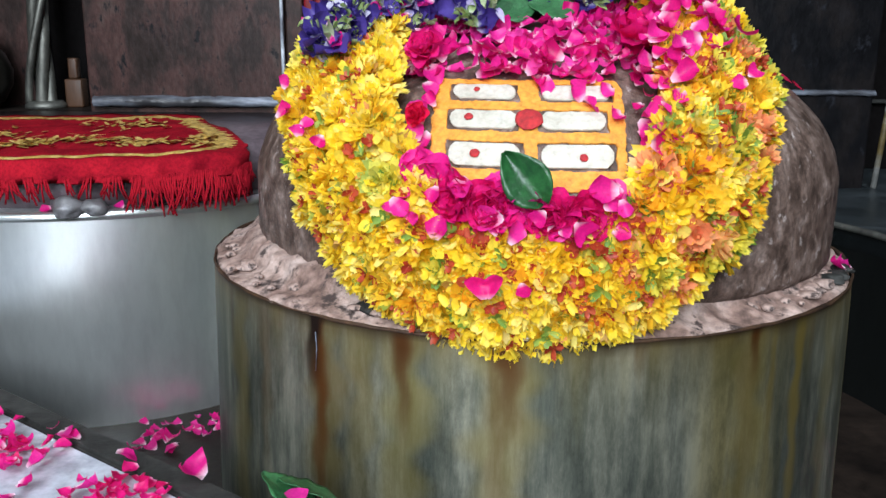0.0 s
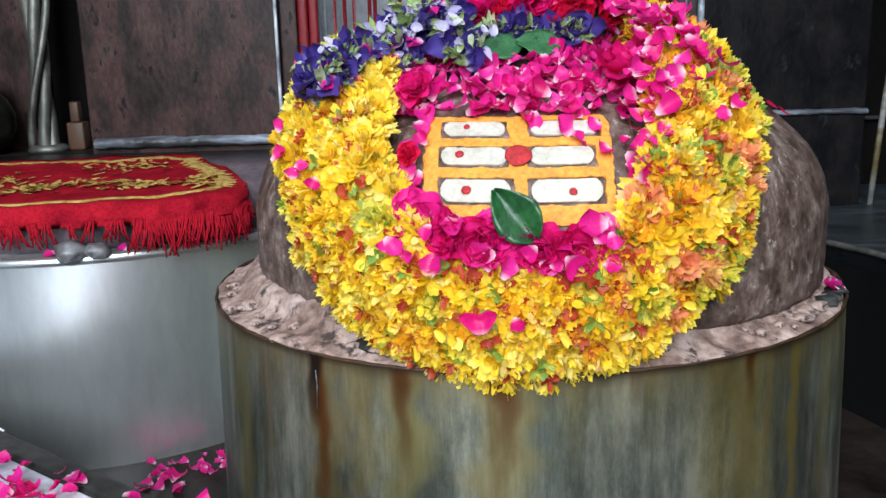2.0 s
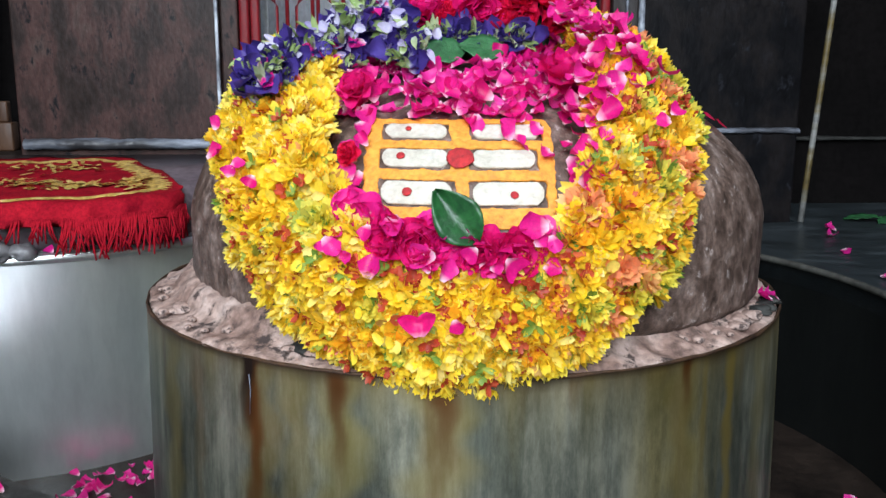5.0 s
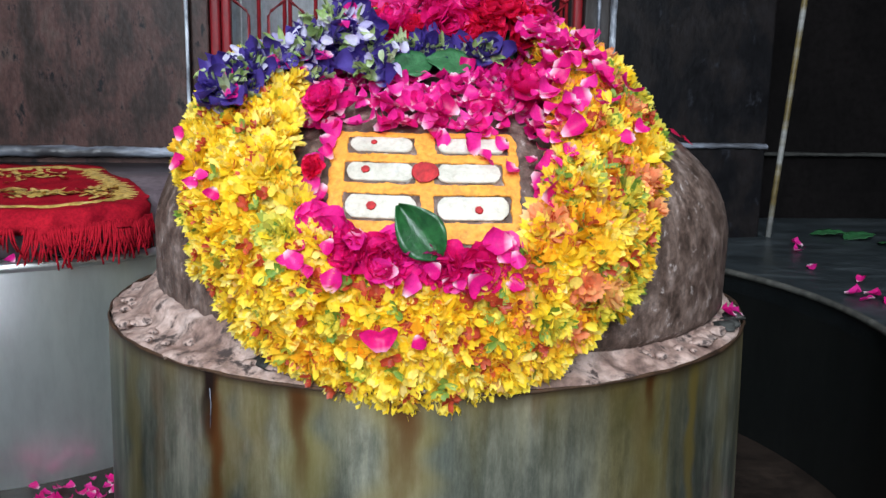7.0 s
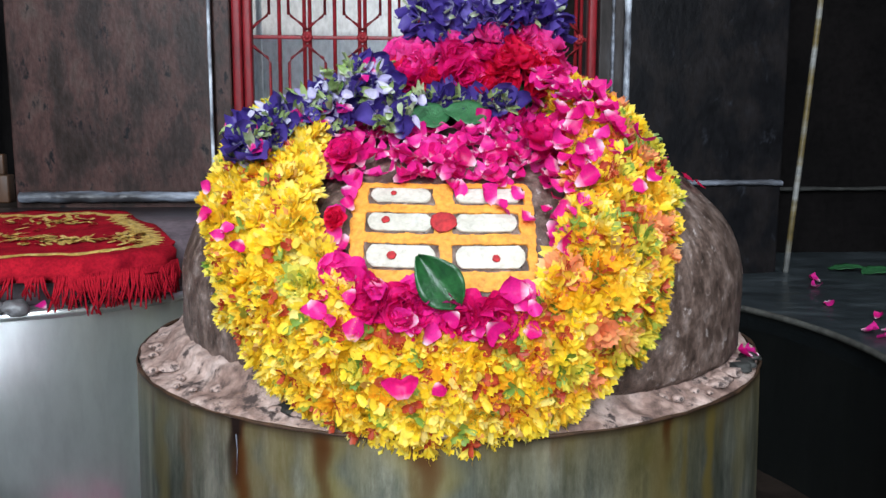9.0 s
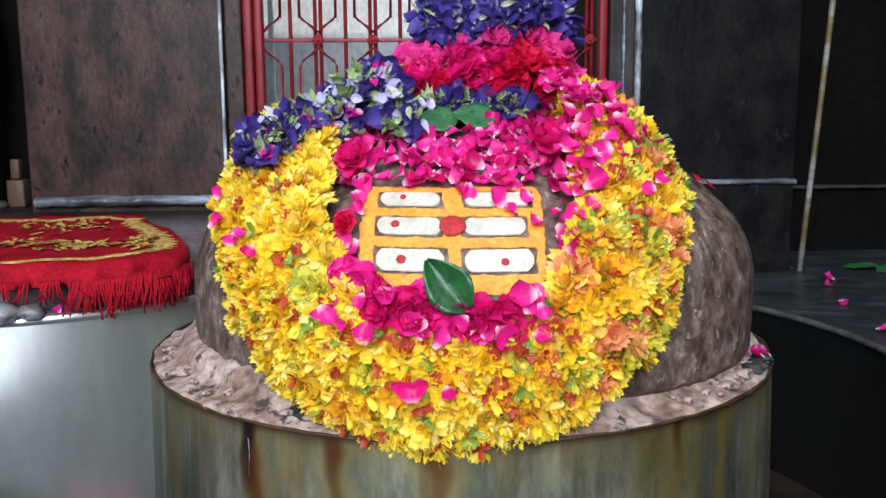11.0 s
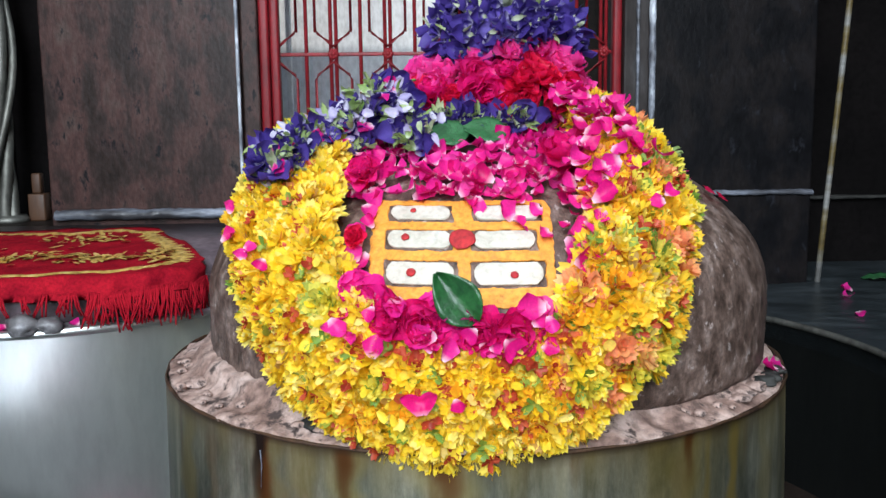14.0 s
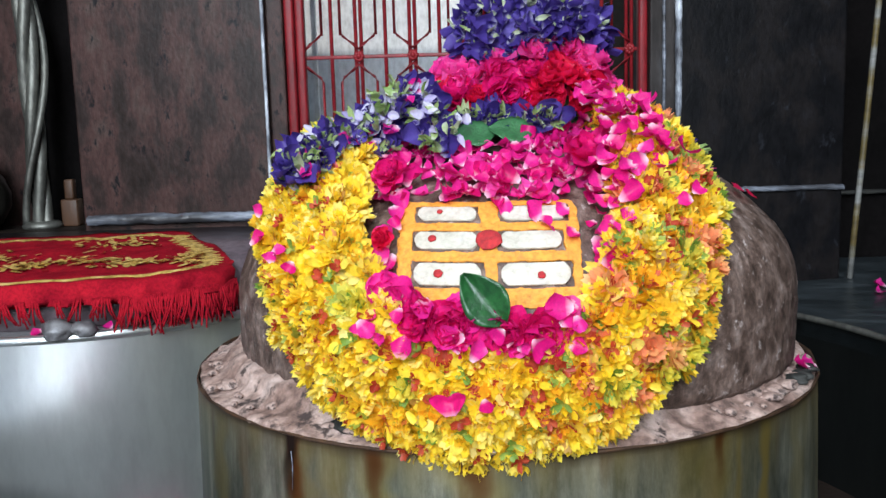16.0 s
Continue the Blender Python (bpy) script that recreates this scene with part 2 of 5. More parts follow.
def petal_material(name, stops, base_colour, base_reach, island=None, rough=0.45, veins=0.25):
    """Petals: colour by flower and by petal, paler towards the attachment."""
    m, nt, b = fresh(name, rough, 0.0, 0.35)
    geo = nt.nodes.new("ShaderNodeNewGeometry")
    info = nt.nodes.new("ShaderNodeObjectInfo")
    add = nt.nodes.new("ShaderNodeMath")
    add.operation = "MULTIPLY_ADD"
    nt.links.new(info.outputs["Random"], add.inputs[0])
    add.inputs[1].default_value = 0.45
    mul = nt.nodes.new("ShaderNodeMath")
    mul.operation = "MULTIPLY"
    nt.links.new(geo.outputs["Random Per Island"], mul.inputs[0])
    mul.inputs[1].default_value = 0.55
    nt.links.new(mul.outputs[0], add.inputs[2])
    col = ramp_node(nt, stops)
    nt.links.new(add.outputs[0], col.inputs[0])
    out = col.outputs[0]
    if island:
        pick = ramp_node(nt, [(0.0, (0, 0, 0)), (island[0], (0, 0, 0)), (island[0] + 0.01, (1, 1, 1))])
        nt.links.new(geo.outputs["Random Per Island"], pick.inputs[0])
        tint = ramp_node(nt, island[1])
        nt.links.new(info.outputs["Random"], tint.inputs[0])
        out = mix_node(nt, pick.outputs[0], out, tint.outputs[0])
    at = nt.nodes.new("ShaderNodeAttribute")
    at.attribute_name = "along"
    br = ramp_node(nt, [(0.0, (1, 1, 1)), (base_reach, (0, 0, 0))])
    nt.links.new(at.outputs["Fac"], br.inputs[0])
    out = mix_node(nt, br.outputs[0], out, base_colour)
    fine = noise_node(nt, 320, (1, 1, 1), 3, 0.6)
    fr = ramp_node(nt, [(0.3, (0.78, 0.78, 0.78)), (0.7, (1.1, 1.1, 1.1))])
    nt.links.new(fine.outputs[0], fr.inputs[0])
    out = mix_node(nt, 0.7, out, fr.outputs[0], "MULTIPLY")
    nt.links.new(out, b.inputs["Base Color"])
    trans = nt.nodes.new("ShaderNodeBsdfTranslucent")
    nt.links.new(out, trans.inputs["Color"])
    blend = nt.nodes.new("ShaderNodeMixShader")
    blend.inputs[0].default_value = 0.48
    nt.links.new(b.outputs[0], blend.inputs[1])
    nt.links.new(trans.outputs[0], blend.inputs[2])
    nt.links.new(blend.outputs[0], nt.nodes["Material Output"].inputs["Surface"])
    bumped(nt, b, fine.outputs[0], veins, 0.001)
    return m


YELLOW = petal_material("yellow_petals", [(0.0, (0.96, 0.58, 0.015)), (0.3, (0.98, 0.69, 0.03)), (0.65, (0.99, 0.79, 0.08)), (1.0, (0.99, 0.91, 0.42))],
                        (0.80, 0.50, 0.02), 0.14, (0.965, [(0.0, (0.52, 0.085, 0.03)), (0.45, (0.72, 0.20, 0.05)), (0.7, (0.80, 0.33, 0.12)), (0.85, (0.30, 0.40, 0.06))]))
ORANGEPETAL = petal_material("orange_petals", [(0.0, (0.92, 0.40, 0.02)), (0.4, (0.96, 0.54, 0.03)), (0.75, (0.97, 0.70, 0.06)), (1.0, (0.98, 0.80, 0.18))],
                             (0.70, 0.36, 0.02), 0.16, (0.80, [(0.0, (0.56, 0.09, 0.04)), (0.4, (0.80, 0.24, 0.10)), (0.7, (0.88, 0.40, 0.22)), (0.9, (0.40, 0.46, 0.07))]))
SALMON = petal_material("salmon_petals", [(0.0, (0.86, 0.24, 0.10)), (0.4, (0.92, 0.38, 0.18)), (0.7, (0.95, 0.52, 0.20)), (1.0, (0.97, 0.68, 0.22))], (0.80, 0.45, 0.06), 0.15)
BRICK = petal_material("brick_petals", [(0.0, (0.30, 0.025, 0.018)), (0.5, (0.52, 0.07, 0.03)), (1.0, (0.72, 0.19, 0.10))], (0.6, 0.3, 0.05), 0.1)
LIME = petal_material("lime_petals", [(0.0, (0.78, 0.66, 0.06)), (0.5, (0.92, 0.80, 0.14)), (1.0, (0.82, 0.84, 0.26))],
                      (0.30, 0.42, 0.06), 0.3, (0.75, [(0.0, (0.16, 0.30, 0.04)), (0.6, (0.32, 0.46, 0.08)), (1.0, (0.55, 0.60, 0.14))]))
ROSE = petal_material("magenta_rose_petals", [(0.0, (0.62, 0.005, 0.14)), (0.35, (0.78, 0.012, 0.25)), (0.65, (0.86, 0.035, 0.36)), (0.85, (0.90, 0.17, 0.50)), (1.0, (0.93, 0.46, 0.68))],
                      (0.95, 0.72, 0.82), 0.30)
PINKROSE = petal_material("bright_pink_rose_petals", [(0.0, (0.80, 0.012, 0.22)), (0.4, (0.88, 0.045, 0.34)), (0.75, (0.92, 0.14, 0.46)), (1.0, (0.95, 0.36, 0.62))], (0.92, 0.40, 0.58), 0.14)
DEEPROSE = petal_material("deep_rose_petals", [(0.0, (0.64, 0.005, 0.10)), (0.5, (0.81, 0.012, 0.22)), (1.0, (0.89, 0.07, 0.36))], (0.85, 0.35, 0.55), 0.18)
REDROSE = petal_material("crimson_rose_petals", [(0.0, (0.60, 0.005, 0.035)), (0.5, (0.78, 0.010, 0.08)), (1.0, (0.84, 0.03, 0.18))], (0.7, 0.1, 0.2), 0.12)
BLUE = petal_material("violet_blue_petals", [(0.0, (0.042, 0.024, 0.18)), (0.5, (0.085, 0.052, 0.31)), (0.85, (0.15, 0.105, 0.45)), (1.0, (0.36, 0.31, 0.66))], (0.72, 0.69, 0.84), 0.34)
LILAC = petal_material("lilac_white_petals", [(0.0, (0.36, 0.30, 0.62)), (0.4, (0.64, 0.60, 0.80)), (1.0, (0.90, 0.90, 0.90))], (0.34, 0.26, 0.60), 0.22)
SEPALGREEN = petal_material("fresh_green_sepals", [(0.0, (0.10, 0.22, 0.03)), (0.5, (0.22, 0.36, 0.06)), (1.0, (0.42, 0.52, 0.12))], (0.5, 0.5, 0.1), 0.2)
CALYX = petal_material("pale_green_sepals", [(0.0, (0.20, 0.36, 0.07)), (0.45, (0.42, 0.54, 0.22)), (0.75, (0.66, 0.72, 0.50)), (1.0, (0.84, 0.86, 0.80))], (0.7, 0.75, 0.6), 0.3)


# ---- mesh helpers ----
def mesh_of(bm, name, material, smooth=True):
    me = bpy.data.meshes.new(name)
    bm.normal_update()
    bm.to_mesh(me)
    bm.free()
    for mt in (material if isinstance(material, (list, tuple)) else [material]):
        me.materials.append(mt)
    if smooth:
        me.shade_smooth()
    return me


def part(name, bm, material, parent=None, label="", smooth=True):
    ob = new(name, mesh_of(bm, name, material, smooth))
    ob.parent = parent
    if label:
        tagged(ob, label)
    return ob


def thing(name, label, category, group="", kind=""):
    return tagged(new(name), label, category, group, kind)


def box_bm(lo, hi, bevel=0.004, segs=2, bm=None):
    own = bmesh.new()
    bmesh.ops.create_cube(own, size=1, matrix=Matrix.Translation([(a + b) / 2 for a, b in zip(lo, hi)]) @ Matrix.Diagonal([b - a for a, b in zip(lo, hi)] + [1]))
    if bevel:
        bmesh.ops.bevel(own, geom=own.edges[:], offset=bevel, segments=segs, affect="EDGES", profile=0.6)
    return own


def lathe(profile, segs=96, wobble=None, close=True):
    """Turn (radius, height) pairs round the z axis; wobble(angle, r, z) -> (r, z)."""
    bm = bmesh.new()
    rings = []
    for r, z in profile:
        ring = []
        for i in range(segs):
            a = 2 * math.pi * i / segs
            rr, zz = wobble(a, r, z) if wobble else (r, z)
            ring.append(bm.verts.new((rr * math.sin(a), -rr * math.cos(a), zz)))
        rings.append(ring)
    for p, q in zip(rings, rings[1:]):
        for i in range(segs):
            j = (i + 1) % segs
            bm.faces.new((p[i], p[j], q[j], q[i]))
    if close:
        bm.faces.new(rings[-1])
        bm.faces.new(list(reversed(rings[0])))
    return bm


def tube(points, radius, sides=8, bm=None, taper=None):
    """A round bar along points."""
    bm = bm or bmesh.new()
    pts = [Vector(p) for p in points]
    rings = []
    for k, p in enumerate(pts):
        d = (pts[min(k + 1, len(pts) - 1)] - pts[max(k - 1, 0)]).normalized()
        u = d.orthogonal().normalized() if abs(d.z) < 0.9 else Vector((1, 0, 0)).cross(d).normalized()
        v = d.cross(u)
        r = radius * (taper(k / (len(pts) - 1)) if taper else 1)
        rings.append([bm.verts.new(p + (u * math.cos(2 * math.pi * i / sides) + v * math.sin(2 * math.pi * i / sides)) * r) for i in range(sides)])
    for a, b in zip(rings, rings[1:]):
        for i in range(sides):
            bm.faces.new((a[i], a[(i + 1) % sides], b[(i + 1) % sides], b[i]))
    bm.faces.new(rings[-1])
    bm.faces.new(list(reversed(rings[0])))
    return bm


def outline_slab(outline, z0, z1, bevel=0.004):
    """A flat slab over a closed outline."""
    bm = bmesh.new()
    low = [bm.verts.new((x, y, z0)) for x, y in outline]
    f = bm.faces.new(low)
    ext = bmesh.ops.extrude_face_region(bm, geom=[f])
    bmesh.ops.translate(bm, vec=(0, 0, z1 - z0), verts=[v for v in ext["geom"] if isinstance(v, bmesh.types.BMVert)])
    bmesh.ops.recalc_face_normals(bm, faces=bm.faces[:])
    if bevel:
        top = [e for e in bm.edges if all(abs(v.co.z - z1) < 1e-6 for v in e.verts)]
        bmesh.ops.bevel(bm, geom=top, offset=bevel, segments=2, affect="EDGES")
    return bm


def wall_piece(name, lo, hi, material, label):
    ob = part(name, box_bm(lo, hi, 0.003), material, None, "", False)
    return tagged(ob, label, "wall", kind="structure")


# ---- the room ----
floor = part("floor", box_bm((-2.4, -2.6, -0.12), (2.4, 1.0, 0.0), 0), FLOOR, None, "", False)
tagged(floor, "dark wet brown stone floor strewn with petals", "floor", kind="structure")
yard = part("yard_floor", box_bm((-2.4, 1.0, -0.12), (2.4, 3.2, 0.0), 0), PLASTER, None, "", False)
tagged(yard, "pale paved yard behind the red gate", "floor", kind="structure")
def slabs_bm(boxes):
    bm = bmesh.new()
    for lo, hi in boxes:
        bmesh.ops.create_cube(bm, size=1, matrix=Matrix.Translation([(a + b) / 2 for a, b in zip(lo, hi)]) @ Matrix.Diagonal([b - a for a, b in zip(lo, hi)] + [1]))
    return bm


# unseen ceiling, its square opening cut for the added overhead fill
ceiling = part("ceiling", slabs_bm([((-2.4, -2.6, 2.5), (-0.36, 0.9, 2.62)), ((0.46, -2.6, 2.5), (2.4, 0.9, 2.62)), ((-0.36, -0.84, 2.5), (0.46, 0.9, 2.62)), ((-0.36, -2.6, 2.5), (0.46, -1.66, 2.62))]),
               CEIL, None, "", False)
tagged(ceiling, "unseen dark ceiling of the shrine with a square opening", "ceiling", kind="structure")
wall_piece("wall_north_left", (-0.665, 0.5, 0), (-0.345, 0.66, 2.5), WALL, "polished dark brown granite wall panel")
wall_piece("wall_north_right", (0.338, 0.5, 0), (0.612, 0.66, 2.5), WALLSHADED, "polished bluish granite wall panel, darkened in colour for shade")
wall_piece("jamb_left", (-0.345, 0.515, 0), (-0.317, 0.66, 2.5), WALL, "brown granite jamb beside the red gate")
wall_piece("jamb_right", (0.292, 0.515, 0), (0.336, 0.66, 2.5), JAMB, "grey worn jamb beside the red gate")
wall_piece("recess_left", (-1.6, 0.72, 0), (-0.665, 0.9, 2.5), RECESS, "near-black recessed wall behind the twisted post")
wall_piece("wall_north_far_left", (-1.6, 0.66, 0), (-0.815, 0.7195, 2.5), WALL, "dark brown granite panel behind the twisted post")
wall_piece("recess_right", (0.612, 0.72, 0), (1.6, 0.9, 2.5), RECESS, "near-black recessed stone wall")
wall_piece("wall_west", (-2.4, -2.6, 0), (-2.3, 0.9, 2.5), ROOMWALL, "unseen dark plaster side wall")
wall_piece("wall_east", (2.3, -2.6, 0), (2.4, 0.9, 2.5), ROOMWALL, "unseen dark plaster side wall")
wall_piece("wall_corner_left", (-2.3, 0.72, 0), (-1.6, 0.9, 2.5), RECESS, "near-black stone wall in the corner")
wall_piece("wall_corner_right", (1.6, 0.72, 0), (2.3, 0.9, 2.5), RECESS, "near-black stone wall in the corner")
wall_piece("wall_south_left", (-2.3, -2.6, 0), (-1.02, -2.5, 2.5), ROOMWALL, "unseen dark plaster wall beside the doorway")
wall_piece("wall_south_right", (0.22, -2.6, 0), (2.3, -2.5, 2.5), ROOMWALL, "unseen dark plaster wall beside the doorway")
wall_piece("wall_south_lintel", (-1.02, -2.6, 2.22), (0.22, -2.5, 2.5), ROOMWALL, "unseen dark plaster lintel over the doorway")
wall_piece("yard_wall", (-2.4, 1.9, 0), (2.4, 2.0, 1.55), PLASTER, "pale stained plaster wall of the yard")
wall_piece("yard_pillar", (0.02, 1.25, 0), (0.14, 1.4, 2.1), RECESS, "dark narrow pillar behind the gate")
wall_piece("yard_post", (-0.418, 1.55, 0), (-0.404, 1.57, 2.2), PLASTER, "thin white painted pole in the yard")
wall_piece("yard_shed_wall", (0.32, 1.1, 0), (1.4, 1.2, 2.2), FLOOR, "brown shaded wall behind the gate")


def uneven_bar(name, lo, hi, material, label, amount, steps=60, axis=0):
    """A hand-made cement line of uneven thickness along x or z."""
    bm = bmesh.new()
    rings = []
    for k in range(steps + 1):
        t = k / steps
        ring = []
        for i in range(8):
            a = 2 * math.pi * i / 8
            p = [0.0, 0.0, 0.0]
            other = [j for j in range(3) if j != axis]
            p[axis] = lo[axis] + (hi[axis] - lo[axis]) * t
            swell = 1 + amount * noise.noise(Vector((p[axis] * 30, i * 0.7, lo[0] * 5))) + amount * 0.6 * noise.noise(Vector((p[axis] * 90, i, 3)))
            for j, s in zip(other, (math.cos(a), math.sin(a))):
                c, h = (lo[j] + hi[j]) / 2, (hi[j] - lo[j]) / 2
                p[j] = c + h * s * swell
            ring.append(bm.verts.new(p))
        rings.append(ring)
    for a, b in zip(rings, rings[1:]):
        for i in range(8):
            bm.faces.new((a[i], a[(i + 1) % 8], b[(i + 1) % 8], b[i]))
    bmesh.ops.recalc_face_normals(bm, faces=bm.faces[:])
    return tagged(part(name, bm, material), label, "trim", kind="structure")


uneven_bar("trim_seam_left", (-0.3505, 0.494, 0.37), (-0.3445, 0.504, 2.4), SEAM, "thin white cement seam on dark granite", 0.25, 120, 2)
uneven_bar("trim_seam_right", (0.330, 0.492, 0.37), (0.340, 0.506, 2.4), SEAM, "rough white cement seam on dark granite", 0.45, 120, 2)
uneven_bar("trim_ledge_left", (-0.655, 0.482, 0.354), (-0.352, 0.506, 0.3725), LEDGE, "worn whitish ledge along the wall foot", 0.28, 110)
uneven_bar("trim_ledge_right", (0.345, 0.49, 0.379), (0.612, 0.505, 0.388), LEDGE, "thin worn grey ledge along the wall", 0.4)
uneven_bar("trim_ledge_recess", (0.62, 0.70, 0.352), (1.3, 0.722, 0.360), CURB, "dim ledge in the dark recess", 0.4)
uneven_bar("trim_inner_seam", (0.3115, 0.508, 0.37), (0.3165, 0.516, 2.4), LEDGE, "faint white line on the grey jamb", 0.5, 120, 2)


# ---- the gate ----
def gate():
    g = thing("metal_gate", "red painted iron gate with rosettes and bent bars, closed", "gate")
    y = 0.545
    part("post", box_bm((-0.316, 0.522, 0.0), (-0.300, 0.55, 2.4), 0.004), REDPAINT, g)
    part("post", box_bm((-0.299, 0.528, 0.0), (-0.284, 0.55, 2.4), 0.004), REDPAINT, g)
    part("post", box_bm((0.276, 0.528, 0.0), (0.291, 0.55, 2.4), 0.004), REDPAINT, g)
    rails = (0.12, 0.624, 1.13, 1.64)
    for z in rails:
        part("rail", box_bm((-0.286, y - 0.003, z - 0.003), (0.278, y + 0.003, z + 0.003), 0.001), REDPAINT, g)
    x0, step = -0.195, 0.0915
    straight = tube([(0, 0, 0.02), (0, 0, 2.35)], 0.0032, 8)
    bar_mesh = mesh_of(straight, "bar", REDPAINT)
    half = mesh_of(tube([(0, 0, 0.012), (0.010, 0, 0.022), (0.026, 0, 0.034), (0.030, 0, 0.042), (0.030, 0, 0.47)], 0.0026, 6), "bent_bar", REDPAINT)
    hub = bmesh.new()
    for k in range(8):
        a = 2 * math.pi * k / 8
        bmesh.ops.create_uvsphere(hub, u_segments=8, v_segments=5, radius=0.0042, matrix=Matrix.Translation((0.0055 * math.cos(a), -0.004, 0.0055 * math.sin(a))))
    bmesh.ops.create_uvsphere(hub, u_segments=10, v_segments=6, radius=0.005, matrix=Matrix.Translation((0, -0.006, 0)))
    hub_mesh = mesh_of(hub, "rosette", REDPAINT)

    def place(name, me, m):
        o = new(name, me)
        o.parent, o.matrix_basis = g, m
    for k in range(-1, 6):
        x = x0 + step * k
        for dx in (-0.0045, 0.0045, 0.0457):
            if -0.28 < x + dx < 0.274:
                place("bar", bar_mesh, pose(x + dx, y, 0))
        for z in rails[1:3]:
            if -0.275 < x < 0.27:
                place("rosette", hub_mesh, pose(x, y - 0.003, z))
            for sx in (1, -1):
                if -0.283 < x + sx * 0.03 < 0.276:
                    place("bent_bar", half, Matrix.Translation((x, y - 0.005, z)) @ Matrix.Diagonal((sx, 1, 1, 1)))
                    place("bent_bar", half, Matrix.Translation((x, y - 0.005, z)) @ Matrix.Diagonal((sx, 1, -1, 1)))
    return g


gate()


# ---- the drum base and the stone ----
CX, RL, ZC, HD = 0.014, 0.297, 0.33, 0.165


def drum_base():
    d = thing("drum_altar", "round altar base of streaked rusty zinc sheet topped with pink cement", "altar")
    segs, rows = 720, 40
    prof_rows = [(0.33 + 0.025 * (0.25 - z), z) for z in [0.25 * k / rows for k in range(rows + 1)]]

    def dent(a, r, z):
        return r + 0.0012 * noise.noise(Vector((math.sin(a) * 6, math.cos(a) * 6, z * 4))), z
    bm = lathe(prof_rows, segs, dent, close=False)
    # folded lip
    me = mesh_of(bm, "sheet", ZINC)
    # azimuth, half width, length, rust, black, ochre
    runs = [(-35.8, 1.3, 0.30, 1.0, 0.0, 0.0), (-37.0, 1.35, 0.062, 0.4, 1.15, 0.0), (-22.5, 1.3, 0.085, 1.0, 0.3, 0.0), (-8.6, 2.2, 0.09, 0.95, 0.25, 0.0),
            (-9.5, 1.6, 0.25, 0.45, 0.0, 0.3), (27.0, 1.2, 0.05, 1.0, 0.2, 0.0), (26.0, 1.8, 0.2, 0.25, 0.0, 0.5), (36.5, 1.2, 0.26, 0.25, 0.0, 0.9),
            (30.5, 0.7, 0.18, 0.2, 0.0, 0.6), (8.5, 0.8, 0.03, 0.6, 0.0, 0.0), (-29.0, 2.4, 0.22, 0.1, 0.0, 0.5), (-48.0, 1.5, 0.2, 0.35, 0.0, 0.2)]
    runs = [(a + 1.3, *rest) for a, *rest in runs]
    runs += [(-21.0, 3.4, 0.40, 0.0, 0.0, 0.55), (-7.5, 3.8, 0.40, 0.10, 0.0, 0.55), (27.5, 3.0, 0.34, 0.0, 0.0, 0.5), (-33.5, 3.2, 0.40, 0.15, 0.0, 0.45), (-55.0, 3.0, 0.3, 0.1, 0.0, 0.4), (48.0, 2.5, 0.3, 0.05, 0.0, 0.4)]
    rng = random.Random(4)
    for _ in range(70):
        runs.append((rng.uniform(-180, 180), rng.uniform(0.3, 0.9), rng.uniform(0.01, 0.06), rng.uniform(0.1, 0.5), 0.0, rng.uniform(0, 0.4)))
    values = np.zeros((len(me.vertices), 4), dtype=np.float32)
    values[:, 3] = 1
    co = np.empty(len(me.vertices) * 3)
    me.vertices.foreach_get("co", co)
    co = co.reshape(-1, 3)
    az = np.degrees(np.arctan2(co[:, 0], -co[:, 1]))
    depth = 0.25 - co[:, 2]
    for a, w, ln, rust, black, ochre in runs:
        meander = w * (0.22 * np.sin(depth * 60 + a) + 0.16 * np.sin(depth * 170 + 3 * a))
        frayed = w * (1 + 0.25 * np.sin(depth * 95 + 5 * a)) * (1.15 - 0.5 * np.clip(depth / ln, 0, 1))
        side = np.exp(-(np.abs((az - a - meander) / frayed) ** 3))
        fade = np.clip(1.15 - depth / ln, 0, 1) * side
        values[:, 0] = np.maximum(values[:, 0], rust * fade)
        values[:, 1] = np.maximum(values[:, 1], black * fade)
        values[:, 2] = np.maximum(values[:, 2], ochre * fade)
    rim = np.exp(-((depth / (0.0045 + 0.003 * np.sin(az * 0.31) * np.sin(az * 0.117 + 1))) ** 2))
    wash = np.exp(-depth / 0.035) * (0.55 + 0.35 * np.sin(az * 0.9) * np.sin(az * 0.23 + 2))
    values[:, 2] = np.maximum(values[:, 2], 0.6 * wash)
    values[:, 0] = np.maximum(values[:, 0], 0.45 * np.exp(-depth / 0.012))
    values[:, 1] = np.maximum(values[:, 1], 0.85 * rim)
    for k, key in enumerate(("rust", "soot", "ochre")):
        me.attributes.new(key, "FLOAT", "POINT").data.foreach_set("value", np.ascontiguousarray(values[:, k]))
    sheet = new("sheet", me)
    sheet.parent = d

    # broken cement top between sheet and stone
    def crumble(a, r, z):
        n = noise.noise(Vector((math.sin(a) * 7, math.cos(a) * 7, r * 25)))
        f = noise.noise(Vector((math.sin(a) * 24, math.cos(a) * 24, r * 70)))
        edge = 0.0022 * n + 0.0015 * f if r > 0.317 else 0.002 * f
        return r + edge, z + 0.0046 * n + 0.0040 * f
    top = [(0.318, 0.215), (0.324, 0.240), (0.3285, 0.2485), (0.3265, 0.2512), (0.321, 0.2530), (0.315, 0.2545), (0.310, 0.256), (0.305, 0.258), (0.300, 0.262), (0.2975, 0.267), (0.293, 0.274),
           (0.285, 0.278), (0.27, 0.279)]
    part("cement_top", lathe(top, 360, crumble), PINKSTONE, d, "crumbling pinkish cement edge")
    lip = []
    for k in range(361):
        a = radians(k)
        w = noise.noise(Vector((math.sin(a) * 9, math.cos(a) * 9, 5)))
